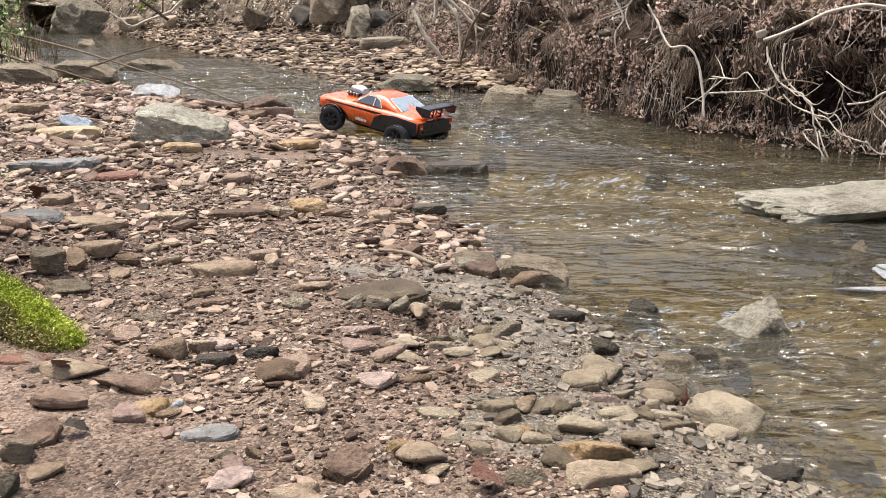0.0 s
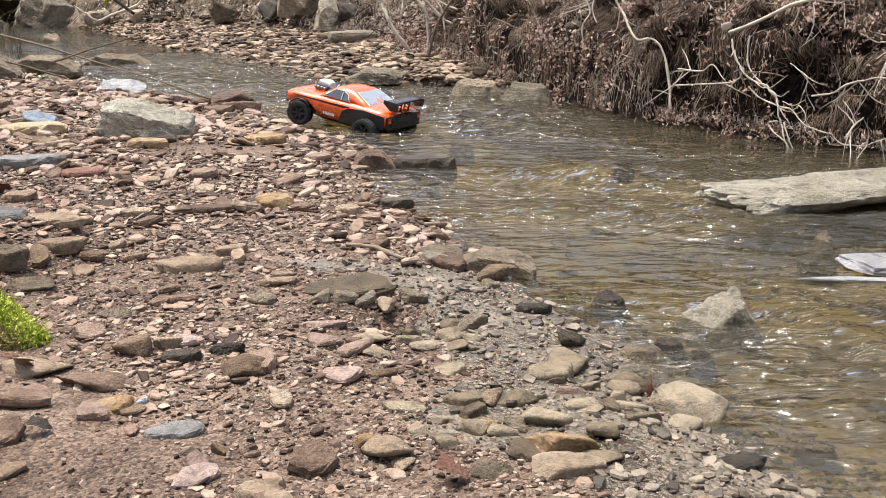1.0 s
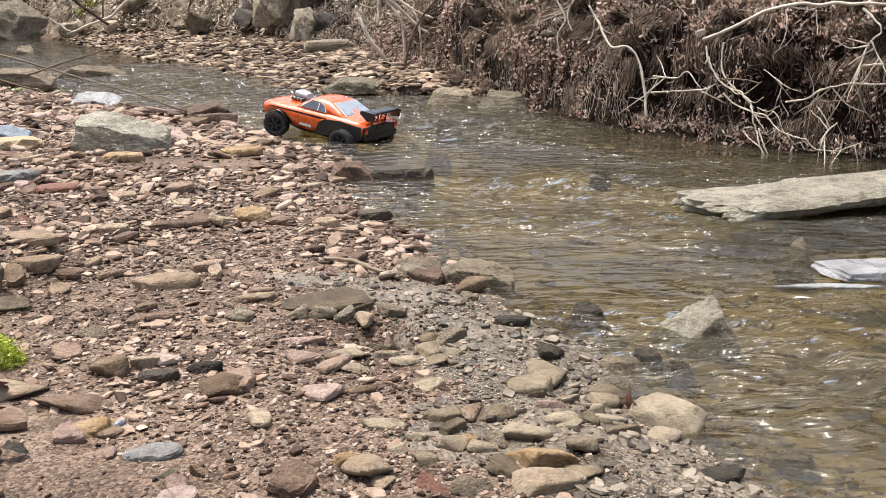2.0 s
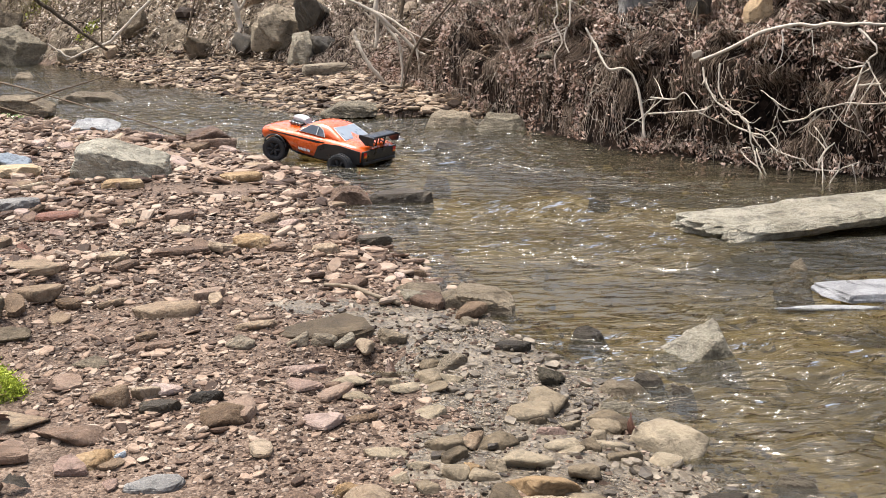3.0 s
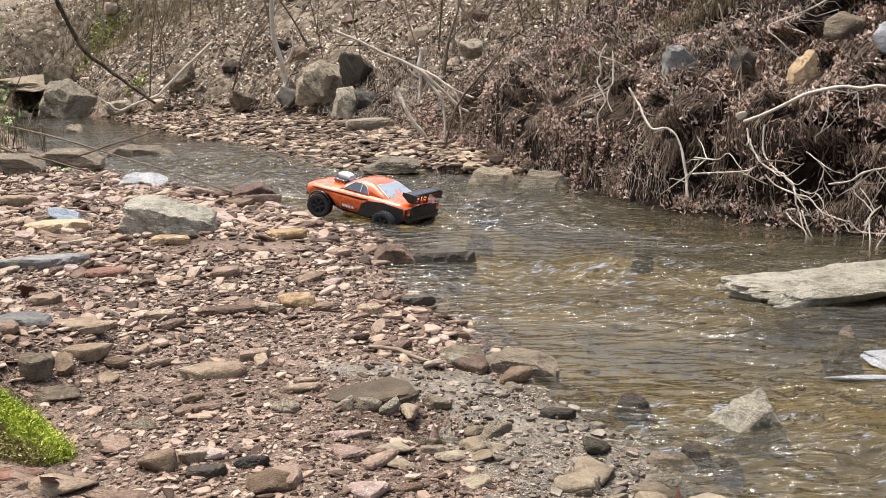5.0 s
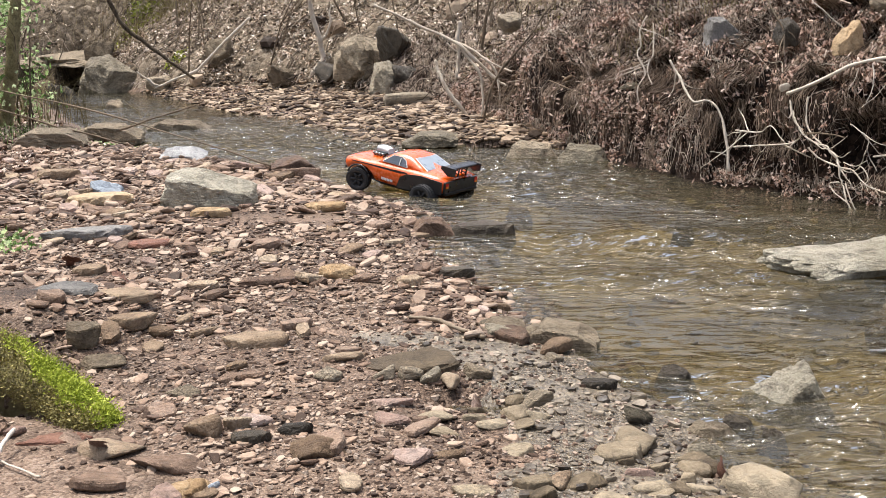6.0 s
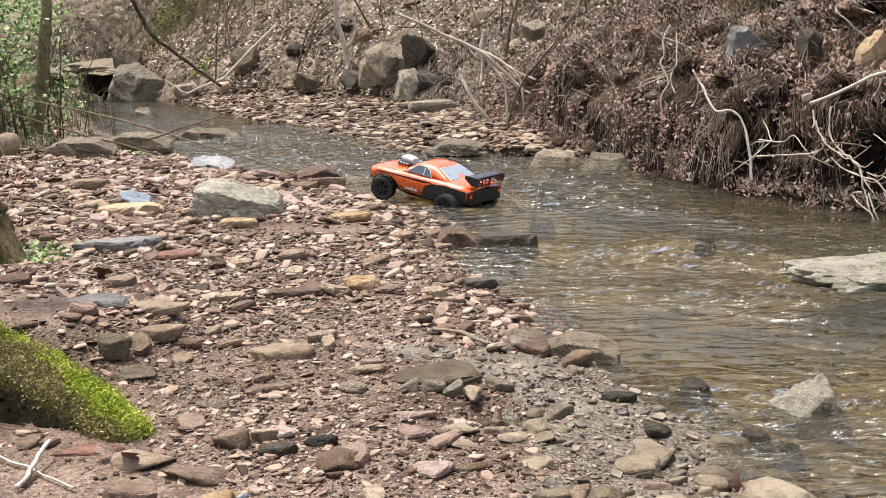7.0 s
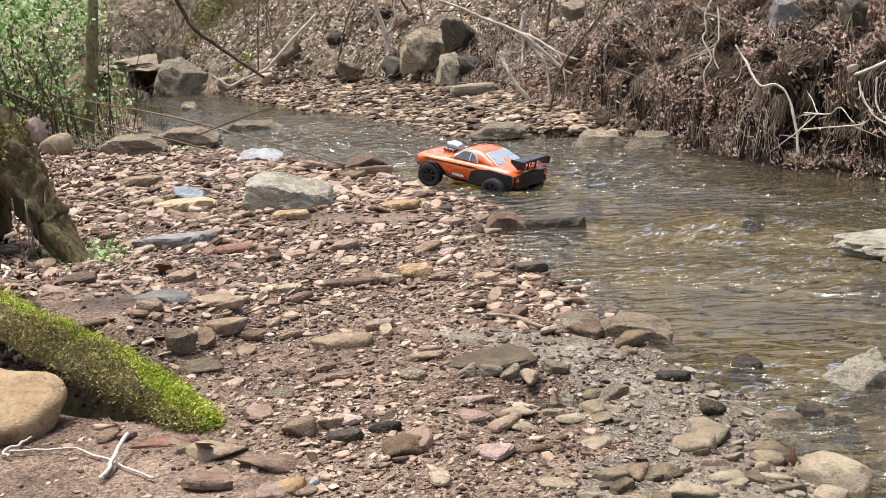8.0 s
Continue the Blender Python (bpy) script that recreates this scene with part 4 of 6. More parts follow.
rock(-0.72, 11.3, 0.26, 0.25, 0.17, "dark", "rock", "dark rock wedged under the bank", z=0.18)
rock(-1.55, 11.6, 0.3, 0.3, 0.22, "dark", "rock", "dark rock wedged under the bank", z=0.18)
rock(-3.1, 13.1, 0.36, 0.3, 0.34, "greybrown", "boulder", "rounded grey boulder on the leafy far slope", z=0.32)
rock(-2.2, 12.5, 0.4, 0.35, 0.24, "greybrown", "boulder", "rounded grey boulder on the leafy far slope", z=0.10)
rock(-4.0, 13.6, 0.34, 0.3, 0.18, "greybrown", "rock", "low grey rock at the far pool's edge", z=0.02)
rock(-3.42, 7.15, 0.26, 0.22, 0.2, "tan", "boulder", "rounded tan boulder at the foot of the ivy", worn=True)
rock(-3.72, 7.35, 0.32, 0.26, 0.24, "pink", "boulder", "rounded pinkish boulder at the foot of the ivy", worn=True)
# stones in the root-bound bank
rock(1.40, 6.05, 0.26, 0.2, 0.21, "slate", "rock", "angular grey stone stuck in the leafy bank", z=0.60, cut="big", seed=31)
rock(1.72, 5.98, 0.14, 0.12, 0.14, "dark", "rock", "dark grey stone half buried in the leafy bank", z=0.66, cut="boulder", seed=32)
rock(1.98, 5.75, 0.17, 0.14, 0.17, "ochre", "rock", "ochre block with sharp corners in the bank", z=0.61, cut="wedge", seed=33)
rock(2.42, 5.75, 0.20, 0.06, 0.18, "whiteslate", "slate", "pale blue-white slab standing in the bank", z=0.76, chips=5, lean=(-15, 12))
rock(2.22, 5.85, 0.26, 0.12, 0.13, "greybrown", "rock", "olive-stained slab in the top of the bank", z=0.84, lean=(0, -20))
rock(0.30, 8.75, 0.2, 0.15, 0.15, "pale", "rock", "pale stone caught among the bank roots", z=0.72)

# ---------------------------------------------------------------- countable loose stones on the gravel bank
loose_rng = np.random.default_rng(11)
TEMPLATES = {}
for tone in ("tan", "brown", "grey", "pink", "greybrown"):
    TEMPLATES[tone] = [tri_mesh("stone", *shard(loose_rng, 12, 3), M[tone], False) for _ in range(7)]
ROUND = {tone: [tri_mesh("stone", *stone_shape(loose_rng, 3, 7, 6, -.1, .12), M[tone]) for _ in range(6)] for tone in ("cobble", "greybrown", "tan")}
placed = 0
while placed < 175:
    y = 1.35 + 5.2 * loose_rng.random() ** 1.25
    x = float(np.interp(y, SHORE_Y, SHORE_X)) + 0.15 - loose_rng.random() * (1.1 + 0.30 * y)
    w = 0.03 + 0.05 * loose_rng.random() ** 2 + 0.014 * y
    if any((x - a) ** 2 + (y - b) ** 2 < (.6 * c) ** 2 for a, b, c in TAKEN) or gz(x, y) > .2 or gz(x, y) < -.005:
        continue
    muddy = x > -0.1 and y < 2.6
    tone = loose_rng.choice(["cobble", "cobble", "tan"] if muddy else ["tan", "brown", "pink", "brown", "tan"])
    ob = thing("stone", ROUND[tone][placed % 6] if muddy else TEMPLATES[tone][placed % 7], "loose flat %s piece scattered on the gravel bank" % {"tan": "tan sandstone", "brown": "red-brown shale", "cobble": "beige sandstone", "pink": "pinkish sandstone", "greybrown": "grey-brown sandstone"}[tone], "stone", group="loose stones on the gravel bank")
    h = w * loose_rng.uniform(.07, .16) * (1.1 if muddy else 1)
    ob.matrix_world = pose(x, y, max(gz(x, y), -.01) + h * .75, loose_rng.normal(0, 7), loose_rng.normal(0, 7), loose_rng.uniform(0, 360)) @ Matrix.Diagonal((w / 2, w / 2 * loose_rng.uniform(.5, .85), h, 1))
    TAKEN.append((x, y, w * .3))
    placed += 1

# ---------------------------------------------------------------- pebbles, too many to count
def scatter_stones(name, n, sizes, place, material, label, seed, level=1, thin=(.25, .6), tilt=14.0, lift=0.25, flat=.6):
    rng = np.random.default_rng(seed)
    shapes = [(shard(rng, 6, 1) if level == 0 else shard(rng, 7 if level == 1 else 12)) if k < flat * 16 else stone_shape(rng, max(level, 1), 7, 14, 0.08, 0.0) for k in range(16)]
    x, y = place(rng, n)
    w = sizes(rng, len(x), y)
    z = ground_z(x, y)
    V, F, count = [], [], 0
    pick = rng.integers(0, len(shapes), len(x))
    for k, (sv, sf) in enumerate(shapes):
        i = np.where(pick == k)[0]
        if not len(i):
            continue
        half = np.stack([w[i] / 2, w[i] / 2 * rng.uniform(.45, .9, len(i)), w[i] / 2 * rng.uniform(*thin, len(i))], -1)
        p = sv[None] * half[:, None]
        a, b = rng.uniform(0, 2 * np.pi, len(i)), rng.normal(0, radians(tilt), (2, len(i)))
        px, py, pz = p[..., 0], p[..., 1], p[..., 2]
        pz, py = pz * np.cos(b[0])[:, None] + py * np.sin(b[0])[:, None], py * np.cos(b[0])[:, None] - pz * np.sin(b[0])[:, None]
        px, pz = px * np.cos(b[1])[:, None] + pz * np.sin(b[1])[:, None], pz * np.cos(b[1])[:, None] - px * np.sin(b[1])[:, None]
        ca, sa = np.cos(a)[:, None], np.sin(a)[:, None]
        q = np.stack([ca * px - sa * py + x[i][:, None], sa * px + ca * py + y[i][:, None], pz + (z[i] + half[:, 2] * lift)[:, None]], -1)
        V.append(q.reshape(-1, 3))
        F.append((sf[None] + (np.arange(len(i)) * len(sv))[:, None, None]).reshape(-1, 3) + count)
        count += len(i) * len(sv)
    return thing(name, tri_mesh(name, np.concatenate(V), np.concatenate(F), material, False), label, "pebbles", kind="stuff")


def on_bank(rng, n):
    y = .9 + 6.6 * rng.random(n) ** 1.7
    shore = np.interp(y, SHORE_Y, SHORE_X)
    x = shore + 0.22 - rng.random(n) * (1.45 + 0.36 * y)
    bare = fbm(x * 1.6, y * 1.6, 41) + 0.5 * np.exp(-((x + .85) ** 2 / .12 + (y - 1.75) ** 2 / .14)) + .35 * np.exp(-((x + .25) ** 2 / .2 + (y - 1.6) ** 2 / .2)) + .6 * np.exp(-((x + .75) ** 2 / .12 + (y - 1.55) ** 2 / .12)) - 0.1 + .7 * np.exp(-((x + 1.35) ** 2 / .12 + (y - 2.85) ** 2 / .12)) + .5 * np.exp(-((x + .95) ** 2 / .06 + (y - 1.95) ** 2 / .05)) + 1.2 * np.exp(-((x + 1.18) ** 2 / .06 + (y - 2.25) ** 2 / .04))
    keep = (rng.random(n) > smooth(0.05, 0.6, bare) * .92) & (ground_z(x, y) < 0.25)
    return x[keep], y[keep]


def fine_gravel(rng, n):
    """Dry gravel everywhere on the bank, thinner in the wet mud by the water."""
    x, y = on_bank(rng, n)
    keep = ~at_shore(x, y) | (rng.random(len(x)) < .25)
    return x[keep], y[keep]


def at_shore(x, y):
    d = zones(x, y)[0]
    return (y < 2.7) & (d < .40 + .35 * fbm(x * 3, y * 3, 44))


def on_shore(rng, n):
    x, y = on_bank(rng, n)
    keep = at_shore(x, y)
    return x[keep], y[keep]


def dry_bank(rng, n):
    x, y = on_bank(rng, n)
    keep = ~at_shore(x, y)
    return x[keep], y[keep]


scatter_stones("pebbles", 80000, lambda rng, n, y: (0.005 + 0.013 * rng.random(n) ** 2.2) * (0.5 + 0.3 * y), fine_gravel, M["pebbles"], "small brown and tan pebbles strewn over the gravel bank", 3, level=0, thin=(.25, .55), flat=.95)
scatter_stones("shingle", 12000, lambda rng, n, y: (0.010 + 0.032 * rng.random(n) ** 3) * (0.35 + 0.3 * y), dry_bank, M["flakes"], "flat shale chips lying thick on the gravel bank", 4, thin=(.10, .26), tilt=10, lift=.7, flat=.9)
scatter_stones("shore_pebbles", 24000, lambda rng, n, y: 0.006 + 0.030 * rng.random(n) ** 3.5, on_shore, M["shore_stones"], "olive-grey worn pebbles packed along the wet shore", 16, level=1, thin=(.18, .42), tilt=9, lift=.5, flat=.45)


def in_drifts(rng, n):
    x, y = on_bank(rng, n)
    keep = (fbm(x * 2.2, y * 3.1, 47) + .25 * smooth(2.2, 4.5, y) > .12) & ~at_shore(x, y)
    return x[keep], y[keep]


scatter_stones("shingle", 17000, lambda rng, n, y: (0.012 + 0.026 * rng.random(n) ** 2.4) * (0.42 + 0.27 * y), in_drifts, M["flakes"], "flat shale flakes drifted together on the gravel bank", 14, thin=(.08, .2), tilt=13, lift=1.2, flat=1)


def heaped(rng, n):
    x, y = on_bank(rng, n)
    keep = (y > 2.5) & (fbm(x * 1.5, y * 2.0, 49) + .5 * smooth(2.4, 4.0, y) > .18) & ~at_shore(x, y)
    return x[keep], y[keep]


scatter_stones("shingle", 9000, lambda rng, n, y: (0.022 + 0.045 * rng.random(n) ** 2.2) * (0.5 + 0.18 * y), heaped, M["flakes"], "flat warm-brown stones overlapping in heaps on the gravel bank", 19, level=2, thin=(.12, .30), tilt=13, lift=1.1, flat=.6)


def behind(rng, n):
    y = -2.5 + 3.6 * rng.random(n)
    x = 1.0 - 3.4 * rng.random(n)
    keep = ground_z(x, y) < .25
    return x[keep], y[keep]


scatter_stones("pebbles", 14000, lambda rng, n, y: 0.008 + 0.035 * rng.random(n) ** 3, behind, M["pebbles"], "small brown and tan pebbles strewn over the gravel bank", 15, level=0, thin=(.15, .4), flat=.9)


def on_bar(rng, n):
    y = 6.9 + 6.5 * rng.random(n)
    lo, hi = np.interp(y, FAR_Y, FAR_X) - .12, np.interp(y, FOOT_Y, FOOT_X) + .12
    return lo + (hi - lo) * rng.random(n), y


scatter_stones("bar_shingle", 9000, lambda rng, n, y: 0.02 + 0.10 * rng.random(n) ** 3.2, on_bar, M["bar_stones"], "flat tan and grey shingle heaped on the far bar", 5, thin=(.10, .3), tilt=10, lift=.6, flat=.85)


def in_bed(rng, n):
    y = 1.3 + 12 * rng.random(n) ** 1.3
    lo, hi = np.interp(y, SHORE_Y, SHORE_X), np.interp(y, FAR_Y, FAR_X)
    x = lo + (hi - lo) * rng.random(n)
    keep = ground_z(x, y) < -.075
    return x[keep], y[keep]


scatter_stones("bed_stones", 1500, lambda rng, n, y: 0.03 + 0.07 * rng.random(n) ** 2.2, in_bed, M["bed"], "drowned stones on the creek bed", 6, thin=(.2, .5), lift=.1)


def on_far_slopes(rng, n):
    y = 9 + 7 * rng.random(n)
    return np.interp(y, FOOT_Y, FOOT_X) + 5 * rng.random(n) ** 1.6, y


scatter_stones("slope_stones", 55, lambda rng, n, y: 0.08 + 0.3 * rng.random(n) ** 2, on_far_slopes, M["bar_stones"], "grey stones showing through the leafy far slope", 8, level=2, thin=(.4, .8), lift=.4)

# ---------------------------------------------------------------- hanging rootlets and leaf litter of the bank
def slope_start(rng, n, y0, y1, s0, s1, power=1.0):
    y = rng.uniform(y0, y1, n)
    return np.interp(y, FOOT_Y, FOOT_X) + s0 + (s1 - s0) * rng.random(n) ** power, y


def hanging(name, n, seed, y0, y1, s0, s1, k, step, r, material, label, power=1.0, slide=.55, out=.02, wave=.4):
    rng = np.random.default_rng(seed)
    x, y = slope_start(rng, 2 * n, y0, y1, s0, s1, power)
    tuft = fbm(y * 3.2 - x * 2.2, ground_z(x, y) * 2.5, 59, 3) + rng.uniform(-.6, .6, 2 * n)
    best = np.argsort(-tuft)[:n]
    x, y = x[best], y[best]
    z = ground_z(x, y) + rng.uniform(.01, .05, n)
    side = rng.normal(0, .25, n)
    P = np.zeros((n, k, 3))
    for i in range(k):
        P[:, i] = np.stack([x, y, z], -1)
        side = side * .7 + rng.normal(0, wave, n)
        go = step * rng.uniform(.6, 1.4, n)
        x = x - go * slide * rng.uniform(.2, 1.2, n) * .82 + go * side * -.45
        y = y - go * slide * rng.uniform(.2, 1.2, n) * .57 + go * side * .7
        z = np.maximum(z - go * rng.uniform(.5, 1.1, n), np.maximum(ground_z(x, y) + rng.uniform(0, out, n), .0))
    R = np.linspace(1, .45, k)[None] * (r[0] + (r[1] - r[0]) * rng.random(n) ** 2.5)[:, None]
    P = push(P.reshape(-1, 3)).reshape(P.shape)
    v, f = tubes(P, R, 3, False)
    return thing(name, tri_mesh(name, v, f, material), label, "roots", kind="stuff")


hanging("rootlets", 15000, 51, 3.4, 11.0, -.02, 1.3, 8, .05, (.0008, .0030), M["rootlets"], "fine brown rootlets hanging down the eroded bank", 1.8, .12, .08, .16)
hanging("bank_roots", 420, 52, 3.4, 9.6, .0, .8, 10, .05, (.0014, .005), M["pale_root"], "pale grey-brown roots straggling down the bank", 1.4, .3, .08, .5)
hanging("slope_twigs", 2600, 53, 8.5, 15.8, .1, 4.5, 5, .10, (.0015, .007), M["rootlets"], "dead twigs and stems lying on the far slope", 1.2, .8, .12)

def root_mats(count, strands, seed):
    """Drapes of matted fine roots that hang from the ledges of the bank."""
    rng = np.random.default_rng(seed)
    cx, cy = slope_start(rng, count, 3.6, 9.0, .02, .65, 1.2)
    cz, wide, long = ground_z(cx, cy) + .04, rng.uniform(.02, .09, count), rng.uniform(.08, .30, count)
    i = np.repeat(np.arange(count), strands)
    n = len(i)
    a = rng.normal(0, .6, n) * wide[i]
    x, y = cx[i] + a * -.57 - .02, cy[i] + a * .82 - .02
    P = np.zeros((n, 6, 3))
    drop = long[i] * rng.uniform(.4, 1.1, n)
    for k in range(6):
        x, y = x + rng.normal(-.004, .0065, n), y + rng.normal(-.003, .0065, n)
        P[:, k] = np.stack([x, y, np.maximum(cz[i] + rng.uniform(0, .01, n) - drop * k / 5, .01)], -1)
    P = push(P.reshape(-1, 3)).reshape(P.shape)
    v, f = tubes(P, np.linspace(.0016, .0006, 6)[None] * rng.uniform(.5, 1.3, n)[:, None], 3, False)
    return thing("root_mats", tri_mesh("root_mats", v, f, M["drape"]), "drapes of matted brown roots hanging from the bank", "roots", kind="stuff")


root_mats(330, 80, 55)
hanging("bank_roots", 300, 54, 4.0, 9.3, .0, .7, 12, .035, (.0008, .0028), M["bleached"], "thin bleached roots dangling from the bank", 1.2, .2, .10, .7)

LEAF = np.array([(-.5, 0, 0), (-.3, .13, .05), (-.24, .33, .13), (.02, .15, .04), (.16, .30, .11), (.24, .10, .02), (.55, .04, .06), (.2, -.12, .03), (.1, -.34, .14), (-.08, -.15, .03), (-.28, -.25, .10), (0, 0, -.02)])
LEAF_F = np.array([(11, (i + 1) % 11, i) for i in range(11)])


def leaves(name, x, y, z, size, seed, material, label, category, tilt=35.0, parent=None, nx=0.0, ny=0.0):
    """Many small curled leaves."""
    rng = np.random.default_rng(seed)
    n = len(x)
    p = LEAF[None] * np.stack([size, size * rng.uniform(.35, .95, n), size * rng.uniform(-4.5, 4.5, n)], -1)[:, None]
    a, b, c = rng.uniform(0, 2 * np.pi, n)[:, None], rng.normal(0, radians(tilt), n)[:, None], rng.normal(0, radians(tilt), n)[:, None]
    px, py, pz = p[..., 0], p[..., 1], p[..., 2]
    px, py = px * np.cos(a) - py * np.sin(a), px * np.sin(a) + py * np.cos(a)
    b, c = b + nx, c + ny
    py, pz = py * np.cos(b) - pz * np.sin(b), py * np.sin(b) + pz * np.cos(b)
    px, pz = px * np.cos(c) + pz * np.sin(c), pz * np.cos(c) - px * np.sin(c)
    v = np.stack([px + x[:, None], py + y[:, None], pz + z[:, None]], -1).reshape(-1, 3)
    f = (LEAF_F[None] + (np.arange(n) * 12)[:, None, None]).reshape(-1, 3)
    me = tri_mesh(name, v, f, material)
    if parent is not None:
        return tagged(part(name, me, parent, label), kind="stuff")
    return thing(name, me, label, category, kind="stuff")


lr = np.random.default_rng(61)
x, y = slope_start(lr, 44000, 3.3, 9.5, -.01, 2.2, 2.0)
clump = fbm(x * 2.4, y * 2.4, 71) + .12
keep = lr.random(len(x)) < smooth(-.25, .45, clump)
x, y = x[keep], y[keep]
q = push(np.stack([x, y, ground_z(x, y) + lr.uniform(.005, .06, len(x))], -1))
leaves("bank_leaf_litter", q[:, 0] - .01, q[:, 1] - .01, q[:, 2], lr.uniform(.010, .032, len(x)), 62, M["litter"], "dry brown and pinkish dead leaves caught on the bank", "leaf litter", 40, nx=-.5, ny=.6)
cx, cy = slope_start(lr, 190, 3.6, 9.3, -.02, .85, 1.5)
pick = lr.integers(0, 190, 17000)
spread_r = lr.uniform(.02, .11, 190)[pick]
x, y = cx[pick] + lr.normal(0, 1, 17000) * spread_r * .6, cy[pick] + lr.normal(0, 1, 17000) * spread_r
q = push(np.stack([x, y, ground_z(x, y) + lr.uniform(.01, .07, len(x))], -1))
leaves("bank_leaf_litter", q[:, 0] - .02, q[:, 1] - .02, q[:, 2], lr.uniform(.010, .036, len(x)), 67, M["clump_leaves"], "pinkish-brown dead leaves heaped in clumps on the bank", "leaf litter", 60, nx=-.5, ny=.5)
x, y = slope_start(lr, 56000, 8.8, 16.5, .05, 6.0, 1.2)
keep = lr.random(len(x)) < smooth(-.35, .35, fbm(x * 1.6, y * 1.6, 72) + .15)
x, y = x[keep], y[keep]
leaves("slope_leaf_litter", x, y, ground_z(x, y) + lr.uniform(.015, .05, len(x)), lr.uniform(.022, .065, len(x)), 63, M["slope_leaves"], "brown dead leaves covering the far slope", "leaf litter", 25)
y = lr.uniform(-3, 12, 9500)
x = np.interp(y, BANK_Y, BANK_X) + .3 - 2.2 * lr.random(9500)
leaves("left_leaf_litter", x, y, ground_z(x, y) + .01, lr.uniform(.03, .07, len(x)), 64, M["litter"], "dead leaves and debris along the near bank's edge", "leaf litter", 25)

x, y = lr.uniform(-6.2, -2.5, 15000), lr.uniform(5.6, 12.5, 15000)
keep = ground_z(x, y) > .03
x, y = x[keep], y[keep]
leaves("left_leaf_litter", x, y, ground_z(x, y) + lr.uniform(.01, .03, len(x)), lr.uniform(.015, .04, len(x)), 68, M["litter"], "dry brown leaves under the ivy on the near bank", "leaf litter", 25)


def debris(name, n, seed, label):
    """Short straight bits of twig lying every way on the bank."""
    rng = np.random.default_rng(seed)
    x, y = slope_start(rng, n, 3.3, 11.5, 0, 2.0, 1.8)
    c = push(np.stack([x, y, ground_z(x, y) + .03], -1))
    d = rng.normal(size=(n, 3)) * np.array([.8, .8, .7])
    d *= (rng.uniform(.03, .16, n) / np.linalg.norm(d, axis=1))[:, None]
    mid = c + rng.normal(0, .008, (n, 3))
    v, f = tubes(np.stack([c - d, mid, c + d], 1), np.array([[1, .9, .6]]) * (.0008 + .0032 * rng.random(n) ** 3)[:, None], 3, False)
    return thing(name, tri_mesh(name, v, f, M["rootlets"]), label, "twigs", kind="stuff")


debris("twig_debris", 3200, 66, "broken twigs and straw tangled over the bank")

# ---------------------------------------------------------------- single roots, branches and canes
limb_rng = np.random.default_rng(81)


def toward(points):
    """Points of the bank drawn a little out of it, toward the open creek."""
    e, found = np.array([.04, 0, .88]), []
    for p in points:
        k = .965
        while k > .84 and gz(*(e + (np.array(p) - e) * k)[:2]) > e[2] + (p[2] - e[2]) * k - .05:
            k -= .005
        found.append(k)
    if points[0][1] > 6:
        found = [.972] * len(points)
    found = [min(found[max(0, i - 1):i + 2]) for i in range(len(found))]
    return [tuple(e + (np.array(p) - e) * k) for p, k in zip(points, found)]


def branch(name, points, r0, r1, tone, label, category="root", forks=(), knots=.25, sides=9):
    """A root or branch that stands by itself, its forks joined to it."""
    if points[0][1] < 9 and points[0][0] > -.9 and points[0][1] > 4.2:
        points, forks = toward(points), [(toward(p), a, b) for p, a, b in forks]
    slim = .60 if (category == "root" or name == "knob_branch") and name != "stub_root" else 1.0
    pieces = [limb(points, r0 * slim, r1 * slim, limb_rng, sides, 0, .05 if category == "tree trunk" else .07 if points[0][1] > 9 or name == "knob_branch" else .13, knots)]
    for pts, a, b in forks:
        pieces.append(limb(pts, a * slim, b * slim, limb_rng, 7, 0, .13, knots))
    if category == "root":
        side = curve_points(points, 12)
        for n in range(4):
            q = side[limb_rng.integers(1, 11)]
            d = limb_rng.normal(0, .05, 3) + np.array([0, 0, -.05])
            pieces.append(limb([q, q + d, q + 1.8 * d + limb_rng.normal(0, .02, 3)], .0032, .0013, limb_rng, 5))
    return thing(name, tri_mesh(name, *joined(pieces), M[tone]), label, category)


branch("pale_root", [(1.03, 5.66, .60), (1.08, 5.6, .50), (1.12, 5.5, .40), (1.21, 5.47, .40), (1.26, 5.42, .30), (1.275, 5.36, .12), (1.28, 5.34, .06)], .009, .011, "bleached", "twisted bleached root hanging down the bank")
branch("knob_branch", [(1.51, 5.20, 0.45), (1.61, 5.08, 0.51), (1.71, 4.98, 0.58), (1.80, 4.87, 0.62), (1.92, 4.76, 0.63), (2.04, 4.64, 0.63), (2.15, 4.54, 0.63)], .013, .010, "bleached", "bleached branch with a white broken knob end", "branch",
       [([(1.80, 4.87, 0.61), (1.86, 4.81, 0.60), (1.90, 4.78, 0.61), (1.92, 4.76, 0.62)], .007, .004),
        ([(1.79, 4.88, 0.60), (1.79, 4.85, 0.52), (1.76, 4.85, 0.42)], .005, .002),
        ([(1.89, 4.78, 0.60), (1.89, 4.76, 0.54), (1.89, 4.74, 0.49)], .005, .003),
        ([(1.75, 4.93, 0.58), (1.73, 4.93, 0.52), (1.71, 4.94, 0.48)], .004, .002),
        ([(1.86, 4.80, 0.56), (1.80, 4.82, 0.47), (1.74, 4.87, 0.40)], .003, .002)])
tip, tipf = stone_shape(limb_rng, 3, 8, 8)
thing("branch_knob", tri_mesh("branch_knob", tip * np.array([.026, .018, .018]), tipf, M["bleached"]), "white broken knob at a branch end", "branch", pose(*toward([(1.50, 5.22, 0.48)])[0], 0, -20, 10))
